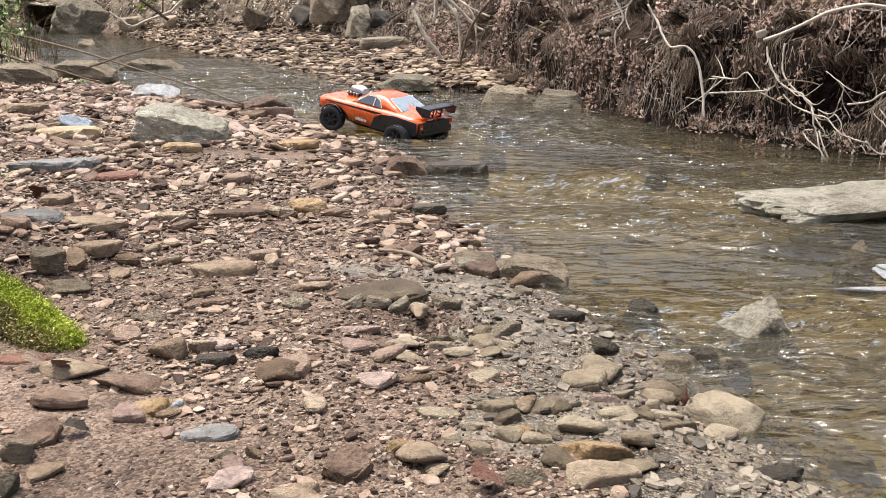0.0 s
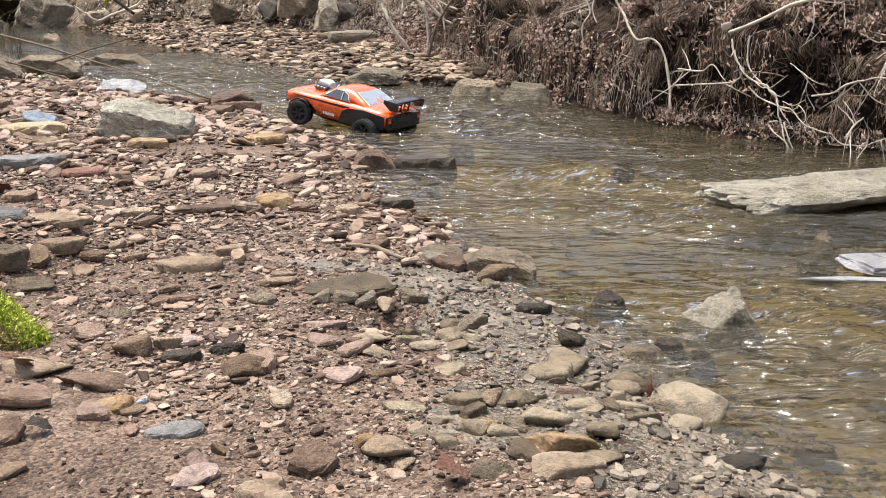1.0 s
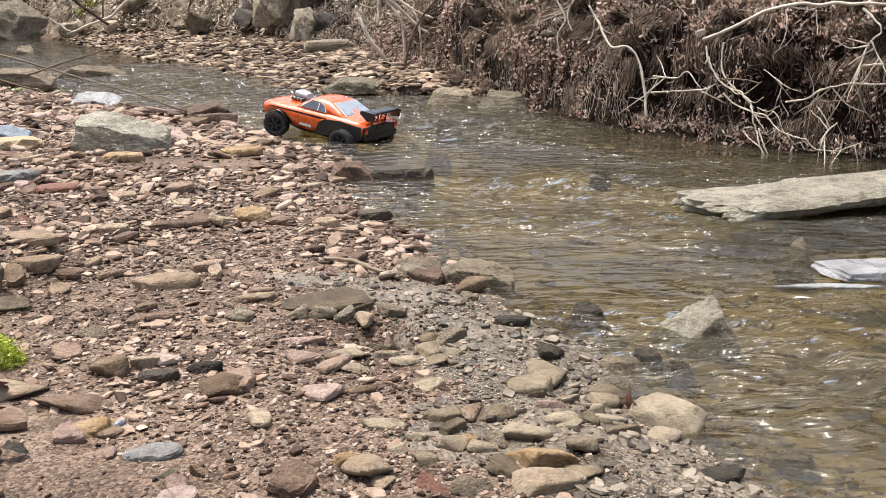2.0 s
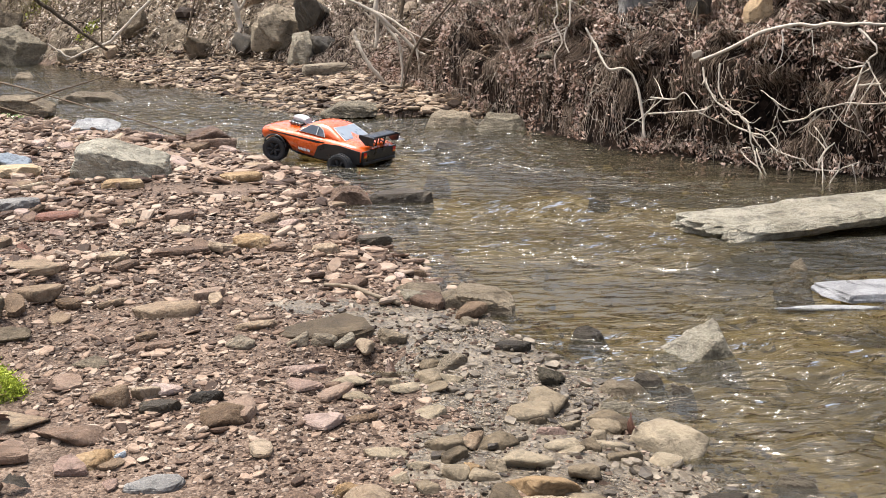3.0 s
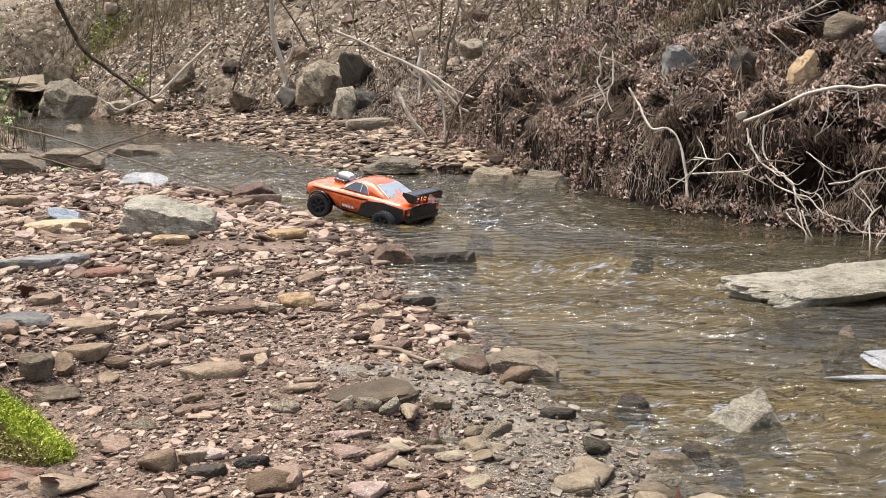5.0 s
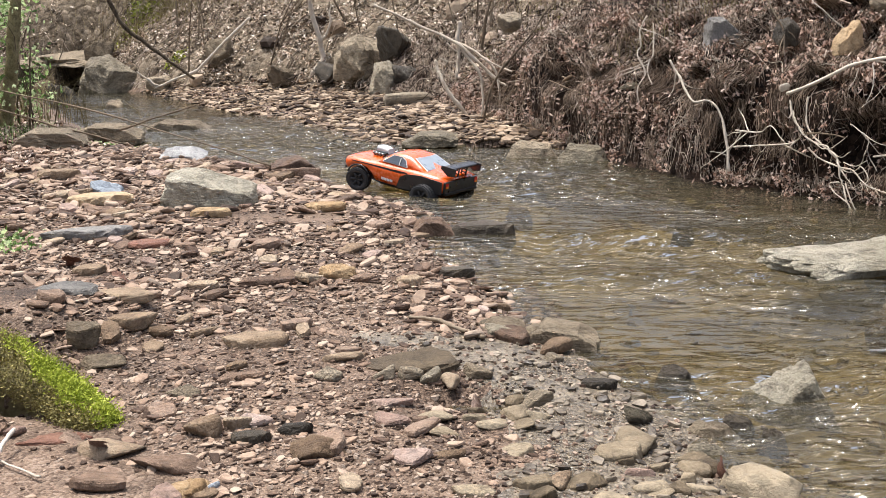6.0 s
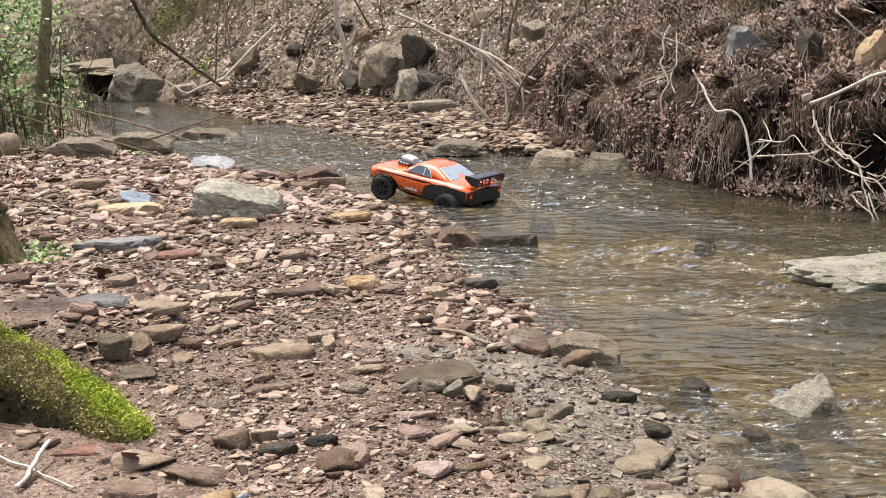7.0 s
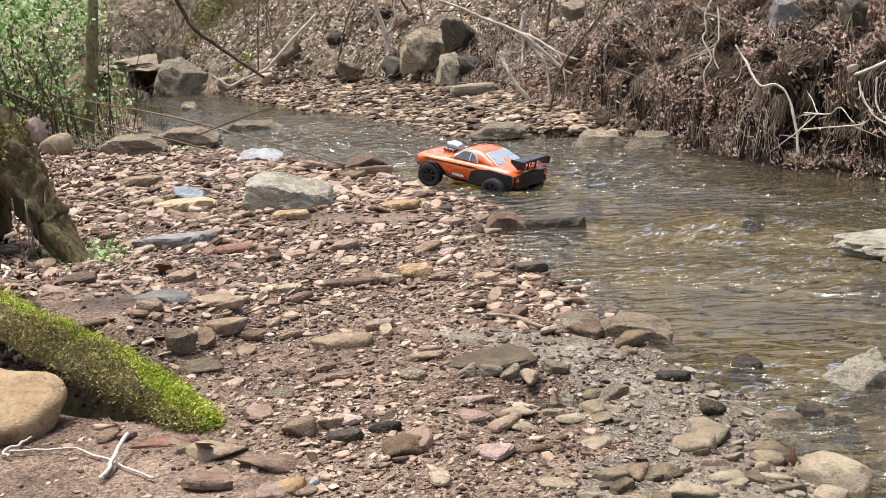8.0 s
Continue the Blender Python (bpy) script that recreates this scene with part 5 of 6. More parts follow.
branch("root_fan", [(1.52, 5.18, 0.42), (1.53, 5.14, 0.34), (1.55, 5.08, 0.28), (1.60, 4.99, 0.23), (1.64, 4.93, 0.21), (1.66, 4.87, 0.15), (1.66, 4.85, 0.10), (1.67, 4.83, 0.06)], .008, .007, "bleached", "pale tangled root fan reaching into the water", "root",
       [([(1.58, 5.10, 0.44), (1.57, 5.08, 0.34), (1.58, 5.03, 0.27), (1.62, 4.96, 0.22), (1.65, 4.90, 0.19), (1.66, 4.87, 0.14)], .006, .006),
        ([(1.57, 5.03, 0.21), (1.60, 4.98, 0.17), (1.66, 4.87, 0.14), (1.70, 4.81, 0.13), (1.73, 4.75, 0.09), (1.76, 4.70, 0.06), (1.82, 4.63, 0.05)], .007, .004),
        ([(1.67, 4.86, 0.13), (1.70, 4.81, 0.12), (1.73, 4.78, 0.15), (1.75, 4.74, 0.10), (1.72, 4.76, 0.06)], .005, .003),
        ([(1.66, 4.84, 0.07), (1.63, 4.89, 0.06), (1.64, 4.85, 0.03), (1.68, 4.79, -0.01), (1.69, 4.76, -0.05)], .007, .005),
        ([(1.68, 4.82, 0.07), (1.69, 4.77, 0.01), (1.71, 4.74, -0.05)], .006, .004),
        ([(1.67, 4.83, 0.06), (1.68, 4.78, -0.01), (1.70, 4.75, -0.06)], .006, .004),
        ([(1.66, 4.87, 0.14), (1.69, 4.80, 0.08), (1.70, 4.79, 0.05)], .005, .003),
        ([(1.64, 4.93, 0.21), (1.67, 4.88, 0.18), (1.70, 4.84, 0.21)], .004, .003),
        ([(1.68, 4.86, 0.16), (1.71, 4.81, 0.15), (1.75, 4.76, 0.18)], .004, .003)])
branch("bank_runner", [(1.30, 5.35, 0.18), (1.42, 5.23, 0.20), (1.51, 5.11, 0.22), (1.55, 5.08, 0.27)], 0.007, 0.006, "bleached", "thin pale root running along the bank")
branch("bank_runner", [(1.31, 5.37, 0.26), (1.40, 5.27, 0.26), (1.45, 5.22, 0.29), (1.49, 5.14, 0.22)], 0.006, 0.004, "bleached", "thin pale root bent round a leaf clump")
branch("bank_runner", [(1.55, 5.07, 0.27), (1.62, 4.99, 0.28), (1.69, 4.88, 0.27)], 0.005, 0.004, "twig", "thin grey root running along the bank")
branch("bank_runner", [(1.77, 4.75, 0.20), (1.84, 4.68, 0.22), (1.89, 4.64, 0.26), (1.96, 4.58, 0.29), (2.11, 4.43, 0.31)], 0.008, 0.006, "bleached", "pale root lying along the foot of the bank")
branch("bank_runner", [(2.04, 4.64, 0.61), (2.08, 4.57, 0.55), (2.09, 4.55, 0.51), (2.05, 4.57, 0.47), (2.02, 4.56, 0.38), (1.99, 4.55, 0.29)], 0.008, 0.006, "bleached", "hooked pale root hanging down the bank")
branch("bank_runner", [(2.06, 4.56, 0.47), (2.08, 4.52, 0.40), (2.10, 4.45, 0.33)], 0.006, 0.004, "bleached", "thin pale root hanging down the bank")
branch("bank_runner", [(1.82, 4.63, 0.05), (1.86, 4.58, 0.01), (1.89, 4.54, 0.01), (1.94, 4.49, 0.02), (2.00, 4.44, 0.06)], 0.006, 0.004, "pale_root", "thin root curling at the water line")
branch("bank_runner", [(1.87, 4.57, 0.04), (1.90, 4.57, 0.09), (1.93, 4.55, 0.13)], 0.006, 0.004, "bleached", "short pale root stub at the water line")
branch("bank_runner", [(1.71, 4.89, 0.33), (1.74, 4.83, 0.30), (1.76, 4.79, 0.27), (1.74, 4.78, 0.20)], 0.004, 0.003, "pale_root", "thin crooked root on the bank")
branch("zigzag_root", [(1.03, 6.42, .82), (.99, 6.38, .76), (.985, 6.34, .66), (.96, 6.3, .60), (1.0, 6.26, .5), (.95, 6.22, .42), (.97, 6.2, .25)], .008, .007, "bleached", "thin pale zigzag root on the bank")
branch("zigzag_root", [(1.06, 6.38, .78), (1.05, 6.3, .62), (1.01, 6.26, .52), (1.03, 6.2, .44)], .007, .006, "bleached", "thin pale zigzag root on the bank")
branch("stub_root", [(-.29, 8.55, .50), (-.26, 8.5, .40), (-.19, 8.45, .27), (-.04, 8.42, .05)], .014, .015, "bleached", "bleached root propped between bank and shingle")
branch("stub_root", [(-.105, 8.6, .80), (-.115, 8.58, .62), (-.13, 8.55, .36)], .020, .014, "bleached", "broken white root stub standing in the bank", knots=.1)
branch("swept_branch", [(-.76, 8.55, .95), (-.43, 8.5, .79), (-.24, 8.45, .70), (-.09, 8.4, .61), (.13, 8.35, .40), (.26, 8.3, .30)], .011, .012, "bleached", "long bleached branch swept against the bank", "branch",
       [([(-.24, 8.45, .70), (-.05, 8.4, .62), (.12, 8.3, .50), (.3, 8.25, .42)], .011, .007), ([(-.09, 8.4, .61), (.06, 8.32, .40), (.08, 8.3, .26), (.05, 8.25, .04)], .011, .008), ([(.10, 8.35, .52), (.18, 8.3, .40), (.20, 8.25, .17), (.12, 8.2, .02)], .010, .007), ([(-.20, 8.45, .64), (-.10, 8.4, .55), (-.16, 8.42, .50), (-.26, 8.45, .53)], .005, .004)])
branch("diagonal_root", [(.60, 8.2, .92), (.42, 8.05, .68), (.21, 7.95, .45), (.12, 7.9, .28), (.08, 7.88, .10)], .012, .012, "twig", "brown root crossing the bank diagonally")
branch("top_branch", [(2.05, 5.5, 1.05), (1.88, 5.48, .97), (1.69, 5.45, .90), (1.74, 5.4, .82), (1.84, 5.38, .73)], .004, .003, "pale_root", "forked pale twig jutting from the bank", "branch")
branch("bank_runner", [(1.50, 5.7, 1.02), (1.52, 5.62, .88), (1.58, 5.55, .74), (1.57, 5.5, .62)], .007, .006, "twig", "thin root hanging from the bank top")
branch("bank_runner", [(.50, 7.1, .42), (.65, 6.9, .36), (.80, 6.7, .28), (.86, 6.6, .2)], .007, .005, "twig", "thin grey root running along the bank")
branch("bank_runner", [(.55, 7.3, .14), (.62, 7.1, .22), (.72, 6.98, .3)], .008, .006, "twig", "thin grey root running along the bank")
# far end
branch("bent_trunk", [(-1.82, 11.85, .10), (-1.74, 11.8, .28), (-1.64, 11.8, .40), (-1.66, 11.8, .62), (-1.74, 11.8, .99), (-1.73, 11.8, 1.7), (-1.8, 11.9, 2.6)], .036, .02, "bleached", "crooked pale sapling trunk on the shingle bar", "tree trunk",
       [([(-1.65, 11.8, .60), (-1.55, 11.8, .78), (-1.52, 11.8, 1.0)], .02, .008)], .3)
branch("dark_branch", [(-3.25, 12.5, .20), (-3.55, 12.5, .43), (-3.8, 12.5, .63), (-4.02, 12.5, .82), (-4.16, 12.5, 1.08), (-4.34, 12.5, 1.55), (-4.66, 12.5, 2.4)], .018, .026, "bark", "dark mossy dead branch leaning over the pool", "branch")
branch("white_branch", [(-3.8, 12.75, .09), (-3.55, 12.75, .19), (-3.3, 12.75, .27), (-3.1, 12.75, .44), (-2.92, 12.75, .61), (-2.61, 12.75, .88)], .014, .018, "bleached", "fallen bleached branch on the far slope", "branch",
       [([(-3.75, 12.75, .11), (-3.88, 12.75, .2), (-4.0, 12.75, .29)], .012, .008)])
branch("cane", [(-4.3, 8.3, .50), (-3.8, 7.9, .46), (-3.2, 7.5, .39), (-2.51, 7.0, .31), (-1.75, 6.3, .2), (-1.10, 5.72, .09)], .006, .005, "twig", "long thin cane arching over the water's edge", "cane", knots=0)
branch("cane", [(-2.25, 6.75, .20), (-2.05, 6.6, .26), (-1.7, 6.6, .36)], .006, .004, "twig", "thin twig rising from the water's edge", "cane", knots=0)
branch("cane", [(-4.2, 7.9, .55), (-3.6, 7.6, .36), (-3.0, 7.3, .22), (-2.3, 7.0, .08)], .008, .005, "twig", "thin dry cane lying toward the water", "cane", knots=0)
stem_rng = np.random.default_rng(91)
for k in range(40):
    yy = stem_rng.uniform(9.2, 14.5)
    xx = float(np.interp(yy, FOOT_Y, FOOT_X)) + stem_rng.uniform(.2, 2.5)
    zz = gz(xx, yy)
    h, a, b = stem_rng.uniform(.7, 2.0), stem_rng.normal(0, .35), stem_rng.normal(0, .2)
    branch("bare_stem", [(xx, yy, zz - .05), (xx + .3 * a * h, yy + .3 * b * h, zz + .4 * h), (xx + a * h, yy + b * h, zz + h)], stem_rng.uniform(.007, .018), .004, "twig", "bare leafless sapling stem on the far slope", "sapling",
           [([(xx + .2 * a * h, yy + .2 * b * h, zz + .3 * h), (xx + .5 * a * h + .15, yy, zz + .6 * h), (xx + .5 * a * h + .3, yy, zz + .9 * h)], .006, .003)], 0, 6)

# ---------------------------------------------------------------- mossy log, boulder, stump, sticks near the camera
log_pts = [(-2.05, 2.85, .33), (-1.65, 2.62, .25), (-1.38, 2.45, .190), (-1.20, 2.345, .160), (-1.04, 2.25, .122), (-.90, 2.15, .083), (-.80, 2.07, .055), (-.755, 2.035, .045)]
kk = 60
lp = curve_points(log_pts, kk)
lrad = np.interp(np.linspace(0, 1, kk), [0, .35, .6, .85, .96, 1], [.055, .051, .049, .045, .037, .016])
lv, lf = tubes(lp[None], lrad[None], 22)
cen = np.repeat(lp, 22, 0)
off = lv - cen
lv = cen + off * (1 + .42 * fbm(lv[:, 0] * 9, lv[:, 1] * 9 + lv[:, 2] * 13, 101))[:, None]
# unseen plate added behind the log's far half, keeping light out of the hollow below it
plate = np.maximum(off @ np.array([.54, .84, 0]), 0) * 3.0 * smooth(-.80, -1.05, lv[:, 0]) * smooth(.012, -.02, off[:, 2])
lv = lv + plate[:, None] * np.array([.54, .84, -.30])


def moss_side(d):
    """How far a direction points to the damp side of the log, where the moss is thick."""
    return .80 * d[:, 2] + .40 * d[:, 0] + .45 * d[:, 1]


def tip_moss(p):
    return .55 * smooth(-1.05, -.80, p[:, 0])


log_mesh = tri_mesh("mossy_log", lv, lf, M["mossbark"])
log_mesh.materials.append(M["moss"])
fo = off[lf].mean(1)
fo /= np.linalg.norm(fo, axis=1, keepdims=True)
fq = lv[lf].mean(1)
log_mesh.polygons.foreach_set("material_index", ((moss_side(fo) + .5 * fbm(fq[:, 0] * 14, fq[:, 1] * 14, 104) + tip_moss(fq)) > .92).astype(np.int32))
log_thing = thing("mossy_log", log_mesh, "fallen log thickly grown with bright green moss", "log")
mr = np.random.default_rng(102)
tuft_n = 130000
i = mr.integers(0, len(lv), tuft_n)
i = i[(off[i, 2] / np.linalg.norm(off[i], axis=1) > mr.uniform(-.55, .95, tuft_n))]
q = lv[i] + mr.normal(0, .009, (len(i), 3))
o = off[i] / np.linalg.norm(off[i], axis=1, keepdims=True)
up = o * .5 + mr.normal(0, .7, (len(i), 3))
up /= np.linalg.norm(up, axis=1, keepdims=True)
ln = mr.uniform(.002, .006, len(i)) + .012 * mr.random(len(i)) ** 5
sidev = np.cross(up, mr.normal(size=(len(i), 3)))
sidev /= np.linalg.norm(sidev, axis=1, keepdims=True)
q = q + o * mr.uniform(-.002, .007, len(i))[:, None]
tri = np.stack([q - sidev * .0018, q + sidev * .0018, q + up * ln[:, None]], 1)
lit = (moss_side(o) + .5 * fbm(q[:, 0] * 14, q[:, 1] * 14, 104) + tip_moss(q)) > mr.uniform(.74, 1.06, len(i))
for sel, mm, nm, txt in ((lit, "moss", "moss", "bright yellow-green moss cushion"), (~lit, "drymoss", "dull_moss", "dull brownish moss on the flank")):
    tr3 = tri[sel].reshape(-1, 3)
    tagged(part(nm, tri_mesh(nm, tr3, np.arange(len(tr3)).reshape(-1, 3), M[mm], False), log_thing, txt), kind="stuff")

rock(-1.25, 2.09, 0.28, 0.22, 0.15, "ochre", "boulder", "smooth rounded tan boulder beside the mossy log", worn=True, seed=9)


def stump():
    rng = np.random.default_rng(111)
    k, s = 26, 40
    zz = np.linspace(.18, .60, k)
    ang = np.linspace(0, 2 * np.pi, s, endpoint=False)
    rad = np.interp(zz, [.18, .3, .5, .60], [.27, .29, .24, .12])
    v = []
    for z, r in zip(zz, rad):
        flare = 1 + np.interp(z, [.28, .8], [.22, .03]) * np.sin(5 * ang + 1.0 + .6 * z)
        bumpy = 1 + .10 * fbm(3 * np.cos(ang) + 7, 3 * np.sin(ang) + z * 4, 112)
        v.append(np.stack([-2.42 + .12 * (z - .3) * -1 + r * flare * bumpy * np.cos(ang), 3.80 + r * flare * bumpy * np.sin(ang), np.full(s, z)], -1))
    v = np.concatenate(v)
    i = np.arange((k - 1) * s)
    j = (i // s) * s + (i % s + 1) % s
    f = np.concatenate([np.stack([i, j, j + s], -1), np.stack([i, j + s, i + s], -1)])
    bv, bf = ICO[5]
    lump = 1 + .20 * fbm(bv[:, 0] * 2.4 + 3 + bv[:, 2], bv[:, 1] * 2.4 + bv[:, 2] * 2, 114) + .20 * fbm(bv[:, 0] * 6 + bv[:, 2] * 5, bv[:, 1] * 6 - bv[:, 2] * 6, 115, 5)
    pieces = [(v, f), (bv * lump[:, None] * np.array([.22, .24, .13]) + np.array([-2.20, 3.82, .47]), bf)]
    roots = [((-2.17, 3.82, .60), (-2.04, 3.78, .44), (-1.96, 3.75, .32), (-1.87, 3.72, .19), (-1.77, 3.69, .07), (-1.68, 3.67, -.03)), ((-2.45, 3.8, .45), (-2.65, 3.8, .35), (-2.85, 3.85, .3), (-3.0, 3.9, .3))]
    for (pts, r0, r1) in zip(roots, (.12, .07), (.045, .02)):
        p = curve_points(pts, 60)
        rv, rf = tubes(p[None], np.linspace(r0, r1, 60)[None], 24)
        c = np.repeat(p, 24, 0)
        o = (rv - c) * np.array([.85, 1.3, .8])
        o *= (1 + .9 * fbm(rv[:, 0] * 9 + rv[:, 2] * 5, rv[:, 1] * 14, 116) + .25 * fbm(rv[:, 0] * 26, rv[:, 1] * 40 + rv[:, 2] * 14, 117))[:, None]
        pieces.append((c + o, rf))
    ob = thing("tree_base", tri_mesh("tree_base", *joined(pieces), M["stumpbark"]), "dark brown mossy tree base with a flaring root over a hollow", "tree trunk")
    n = 2600
    a = rng.uniform(0, 2 * np.pi, n)
    z = rng.uniform(.40, .62, n)
    q = np.stack([-2.26 + .22 * np.cos(a), 3.82 + .22 * np.sin(a), z], -1)
    hang = np.zeros((8, 6, 3))
    b = rng.uniform(-.9, .1, 8)
    for m in range(6):
        hang[:, m] = np.stack([-2.15 + .27 * np.cos(b) + rng.normal(0, .008, 8), 3.75 + .27 * np.sin(b) + rng.normal(0, .008, 8), .34 - m * .05 + rng.normal(0, .01, 8)], -1)
    part("rootlet", tri_mesh("rootlet", *tubes(hang, np.full((8, 6), .002), 4), M["twig"]), ob, "thin pale rootlets hanging in the hollow")
    leaves("moss", q[:, 0] + .06 * np.cos(a), q[:, 1] + .06 * np.sin(a), q[:, 2], rng.uniform(.015, .03, n), 113, M["drymoss"], "dull moss clinging to the bark", "moss", 60, ob)


stump()
branch("stick", [(x, y, gz(x, y) + h) for x, y, h in ((-.889, 1.770, .012), (-.891, 1.825, .020), (-.893, 1.88, .030), (-.894, 1.931, .040))], .0046, .0042, "bleached", "short pale dry stick lying on the mud", "stick", knots=0)
branch("stick", [(x, y, gz(x, y) + .012) for x, y in ((-1.16, 1.932), (-1.09, 1.931), (-1.006, 1.92), (-.89, 1.845), (-.782, 1.77))], .0026, .0022, "bleached", "thin curved pale stem lying on the mud", "stick", knots=0)
branch("stick", [(x, y, gz(x, y) + .012) for x, y in ((-1.15, 1.91), (-1.172, 1.932), (-1.158, 1.968), (-1.143, 2.0))], .004, .003, "bleached", "thin pale twig end on the mud", "stick", knots=0)
branch("stick", [(-1.8, 3.24, .08), (-1.5, 3.25, .075), (-1.25, 3.27, .07), (-1.12, 3.28, .062)], .005, .004, "bark", "dark wet twig lying across the gravel", "stick", knots=0)
branch("stick", [(-.62, 1.53, .05), (-.57, 1.49, .055), (-.5, 1.46, .05)], .004, .003, "bark", "dark wet twig on the mud", "stick", knots=0)
branch("stick", [(-.18, 2.86, .05), (-.08, 2.78, .05), (.03, 2.70, .035)], .006, .005, "twig", "brown twig lying on the gravel", "stick", knots=0)


def dead_leaf(x, y, size, tone, label, rx=20, ry=10, rz=0):
    """A curled, pointed leaf with a raised midrib and ragged rim."""
    rng = np.random.default_rng(int(abs(x) * 1000 + y * 77))
    n, rows = 15, []
    for a in np.linspace(0, 1, n):
        w = .36 * math.sin(math.pi * a) ** .7 * (1 + .25 * rng.normal())
        for b in (-1, -.5, 0, .5, 1):
            rows.append((a - .5, w * b, .30 * abs(w * b) + .16 * math.sin(3 * a + 1) + (.02 if b == 0 else 0)))
    v = np.array(rows) * size
    f = quads([(r * 5 + c, r * 5 + c + 1, r * 5 + c + 6, r * 5 + c + 5) for r in range(n - 1) for c in range(4)])
    thing("dead_leaf", tri_mesh("dead_leaf", v, f, M[tone]), label, "leaf", pose(x, y, gz(x, y) + .28 * size, rx, ry, rz))


dead_leaf(-.005, 2.20, .075, "pink", "curled tan dead leaf standing on a stone", 60, 60, 80)
dead_leaf(-.72, 1.88, .062, "pink", "pale pinkish dead leaf on the mud", 10, 35, 80)
dead_leaf(-.78, 1.92, .05, "brown", "dark brown curled dead leaf on the mud", 20, 10, 20)
dead_leaf(.075, 1.47, .06, "red", "dark red dead leaf among wet stones", 10, 10, 10)
dead_leaf(.455, 1.86, .07, "red", "dry reddish dead leaf stuck against a stone", 60, 30, 70)
dead_leaf(-1.10, 3.20, .07, "red", "dark red dead leaf on the gravel", 20, 20, 40)
dead_leaf(-1.35, 3.45, .08, "red", "dark red dead leaf on the gravel", 15, 20, 120)
dead_leaf(-.60, 1.63, .045, "dark", "blackened wet leaf flat on the mud", 5, 5, 10)
dead_leaf(-.98, 2.05, .05, "brown", "dark brown dead leaf under the log", 10, 20, 50)

# ---------------------------------------------------------------- ivy and undergrowth on the near bank
def undergrowth():
    rng = np.random.default_rng(121)
    ob = new("ivy_bush")
    ob.location = (0, 0, 0)
    tagged(ob, "green ivy and bramble scrambling over the near bank", "bush")
    n = 60
    x0, y0 = rng.uniform(-4.8, -3.45, n), rng.uniform(7.3, 9.0, n)
    z0 = ground_z(x0, y0)
    P = np.zeros((n, 7, 3))
    dx, dy, h = rng.normal(.1, .25, n), rng.normal(-.05, .2, n), rng.uniform(.4, 1.4, n)
    for k in range(7):
        a = k / 6
        P[:, k] = np.stack([x0 + dx * a ** 1.6 + rng.normal(0, .012, n), y0 + dy * a ** 1.6, z0 - .03 + h * (a - .25 * a * a)], -1)
    part("stem", tri_mesh("stem", *tubes(P, np.linspace(.008, .003, 7)[None] * rng.uniform(.6, 1.5, n)[:, None], 5), M["twig"]), ob, "thin brown stems")
    m = 6500
    cx, cy = rng.uniform(-5.0, -3.62, 75), rng.uniform(7.3, 9.0, 75)
    cz = ground_z(cx, cy) + rng.uniform(.05, 1.25, 75)
    pick = rng.integers(0, 75, m)
    x, y, z = cx[pick] + rng.normal(0, .11, m), cy[pick] + rng.normal(0, .11, m), cz[pick] + rng.normal(0, .10, m)
    z = np.maximum(z, ground_z(x, y) + .02)
    leaves("foliage", x, y, z, rng.uniform(.03, .065, m), 122, M["ivy"], "small green ivy leaves", "leaves", 50, ob)


undergrowth()
branch("sapling_tree", [(-3.70, 8.35, .1), (-3.60, 8.35, .55), (-3.50, 8.35, 1.15), (-3.42, 8.4, 2.2)], .055, .04, "mossbark", "thin mossy tree trunk on the near bank", "tree trunk", knots=.1)


def patch(name, x0, y0, rx, ry, n, size, tone, label, category, seed, blade=False):
    rng = np.random.default_rng(seed)
    x, y = x0 + rx * rng.normal(0, .5, n), y0 + ry * rng.normal(0, .5, n)
    z = ground_z(x, y) + .01
    if blade:
        P = np.zeros((n, 4, 3))
        dx, dy, h = rng.normal(0, .3, n), rng.normal(-.1, .3, n), size * rng.uniform(.5, 1.2, n)
        for k in range(4):
            a = k / 3
            P[:, k] = np.stack([x + dx * h * a * a, y + dy * h * a * a, z + h * (a - .35 * a * a)], -1)
        v, f = tubes(P, np.linspace(.003, .0008, 4)[None].repeat(n, 0), 3, False)
        return thing(name, tri_mesh(name, v, f, M[tone]), label, category, kind="stuff")
    return leaves(name, x, y, z, size * rng.uniform(.6, 1.3, n), seed, M[tone], label, category, 45)


patch("moss_patch", -4.66, 15.3, .38, .30, 1900, .05, "moss", "bright green moss cushion on the far slope", "moss", 131)
patch("moss_patch", -3.74, 13.52, .13, .10, 420, .04, "moss", "bright green moss cushion on the far slope", "moss", 132)
patch("moss_patch", -5.55, 14.05, .3, .18, 420, .05, "moss", "dull green moss on the rock slab", "moss", 133)
patch("ferns", -2.7, 7.35, .25, .12, 320, .035, "ivy", "small green plants by the pale boulder", "plants", 134)
patch("ferns", -1.80, 3.85, .16, .2, 320, .03, "ivy", "small green weeds beside the tree base", "plants", 135)
patch("ferns", .6, 9.4, .7, .4, 200, .05, "drymoss", "green sprigs on top of the bank", "plants", 136)
patch("ferns", 2.6, 6.0, .35, .15, 120, .04, "moss", "yellow-green sprigs on top of the bank", "plants", 137)
patch("dry_grass", -4.6, 9.3, .9, .8, 900, .6, "drygrass", "tall dry straw and dead stems on the near bank", "grass", 142, True)
patch("grass", -3.4, 7.6, .5, .5, 110, .18, "ivy", "green grass blades on the near bank", "grass", 138, True)
patch("dry_grass", 1.6, 10.2, 1.2, .9, 900, .30, "drygrass", "dry straw-coloured grass along the bank top", "grass", 139, True)
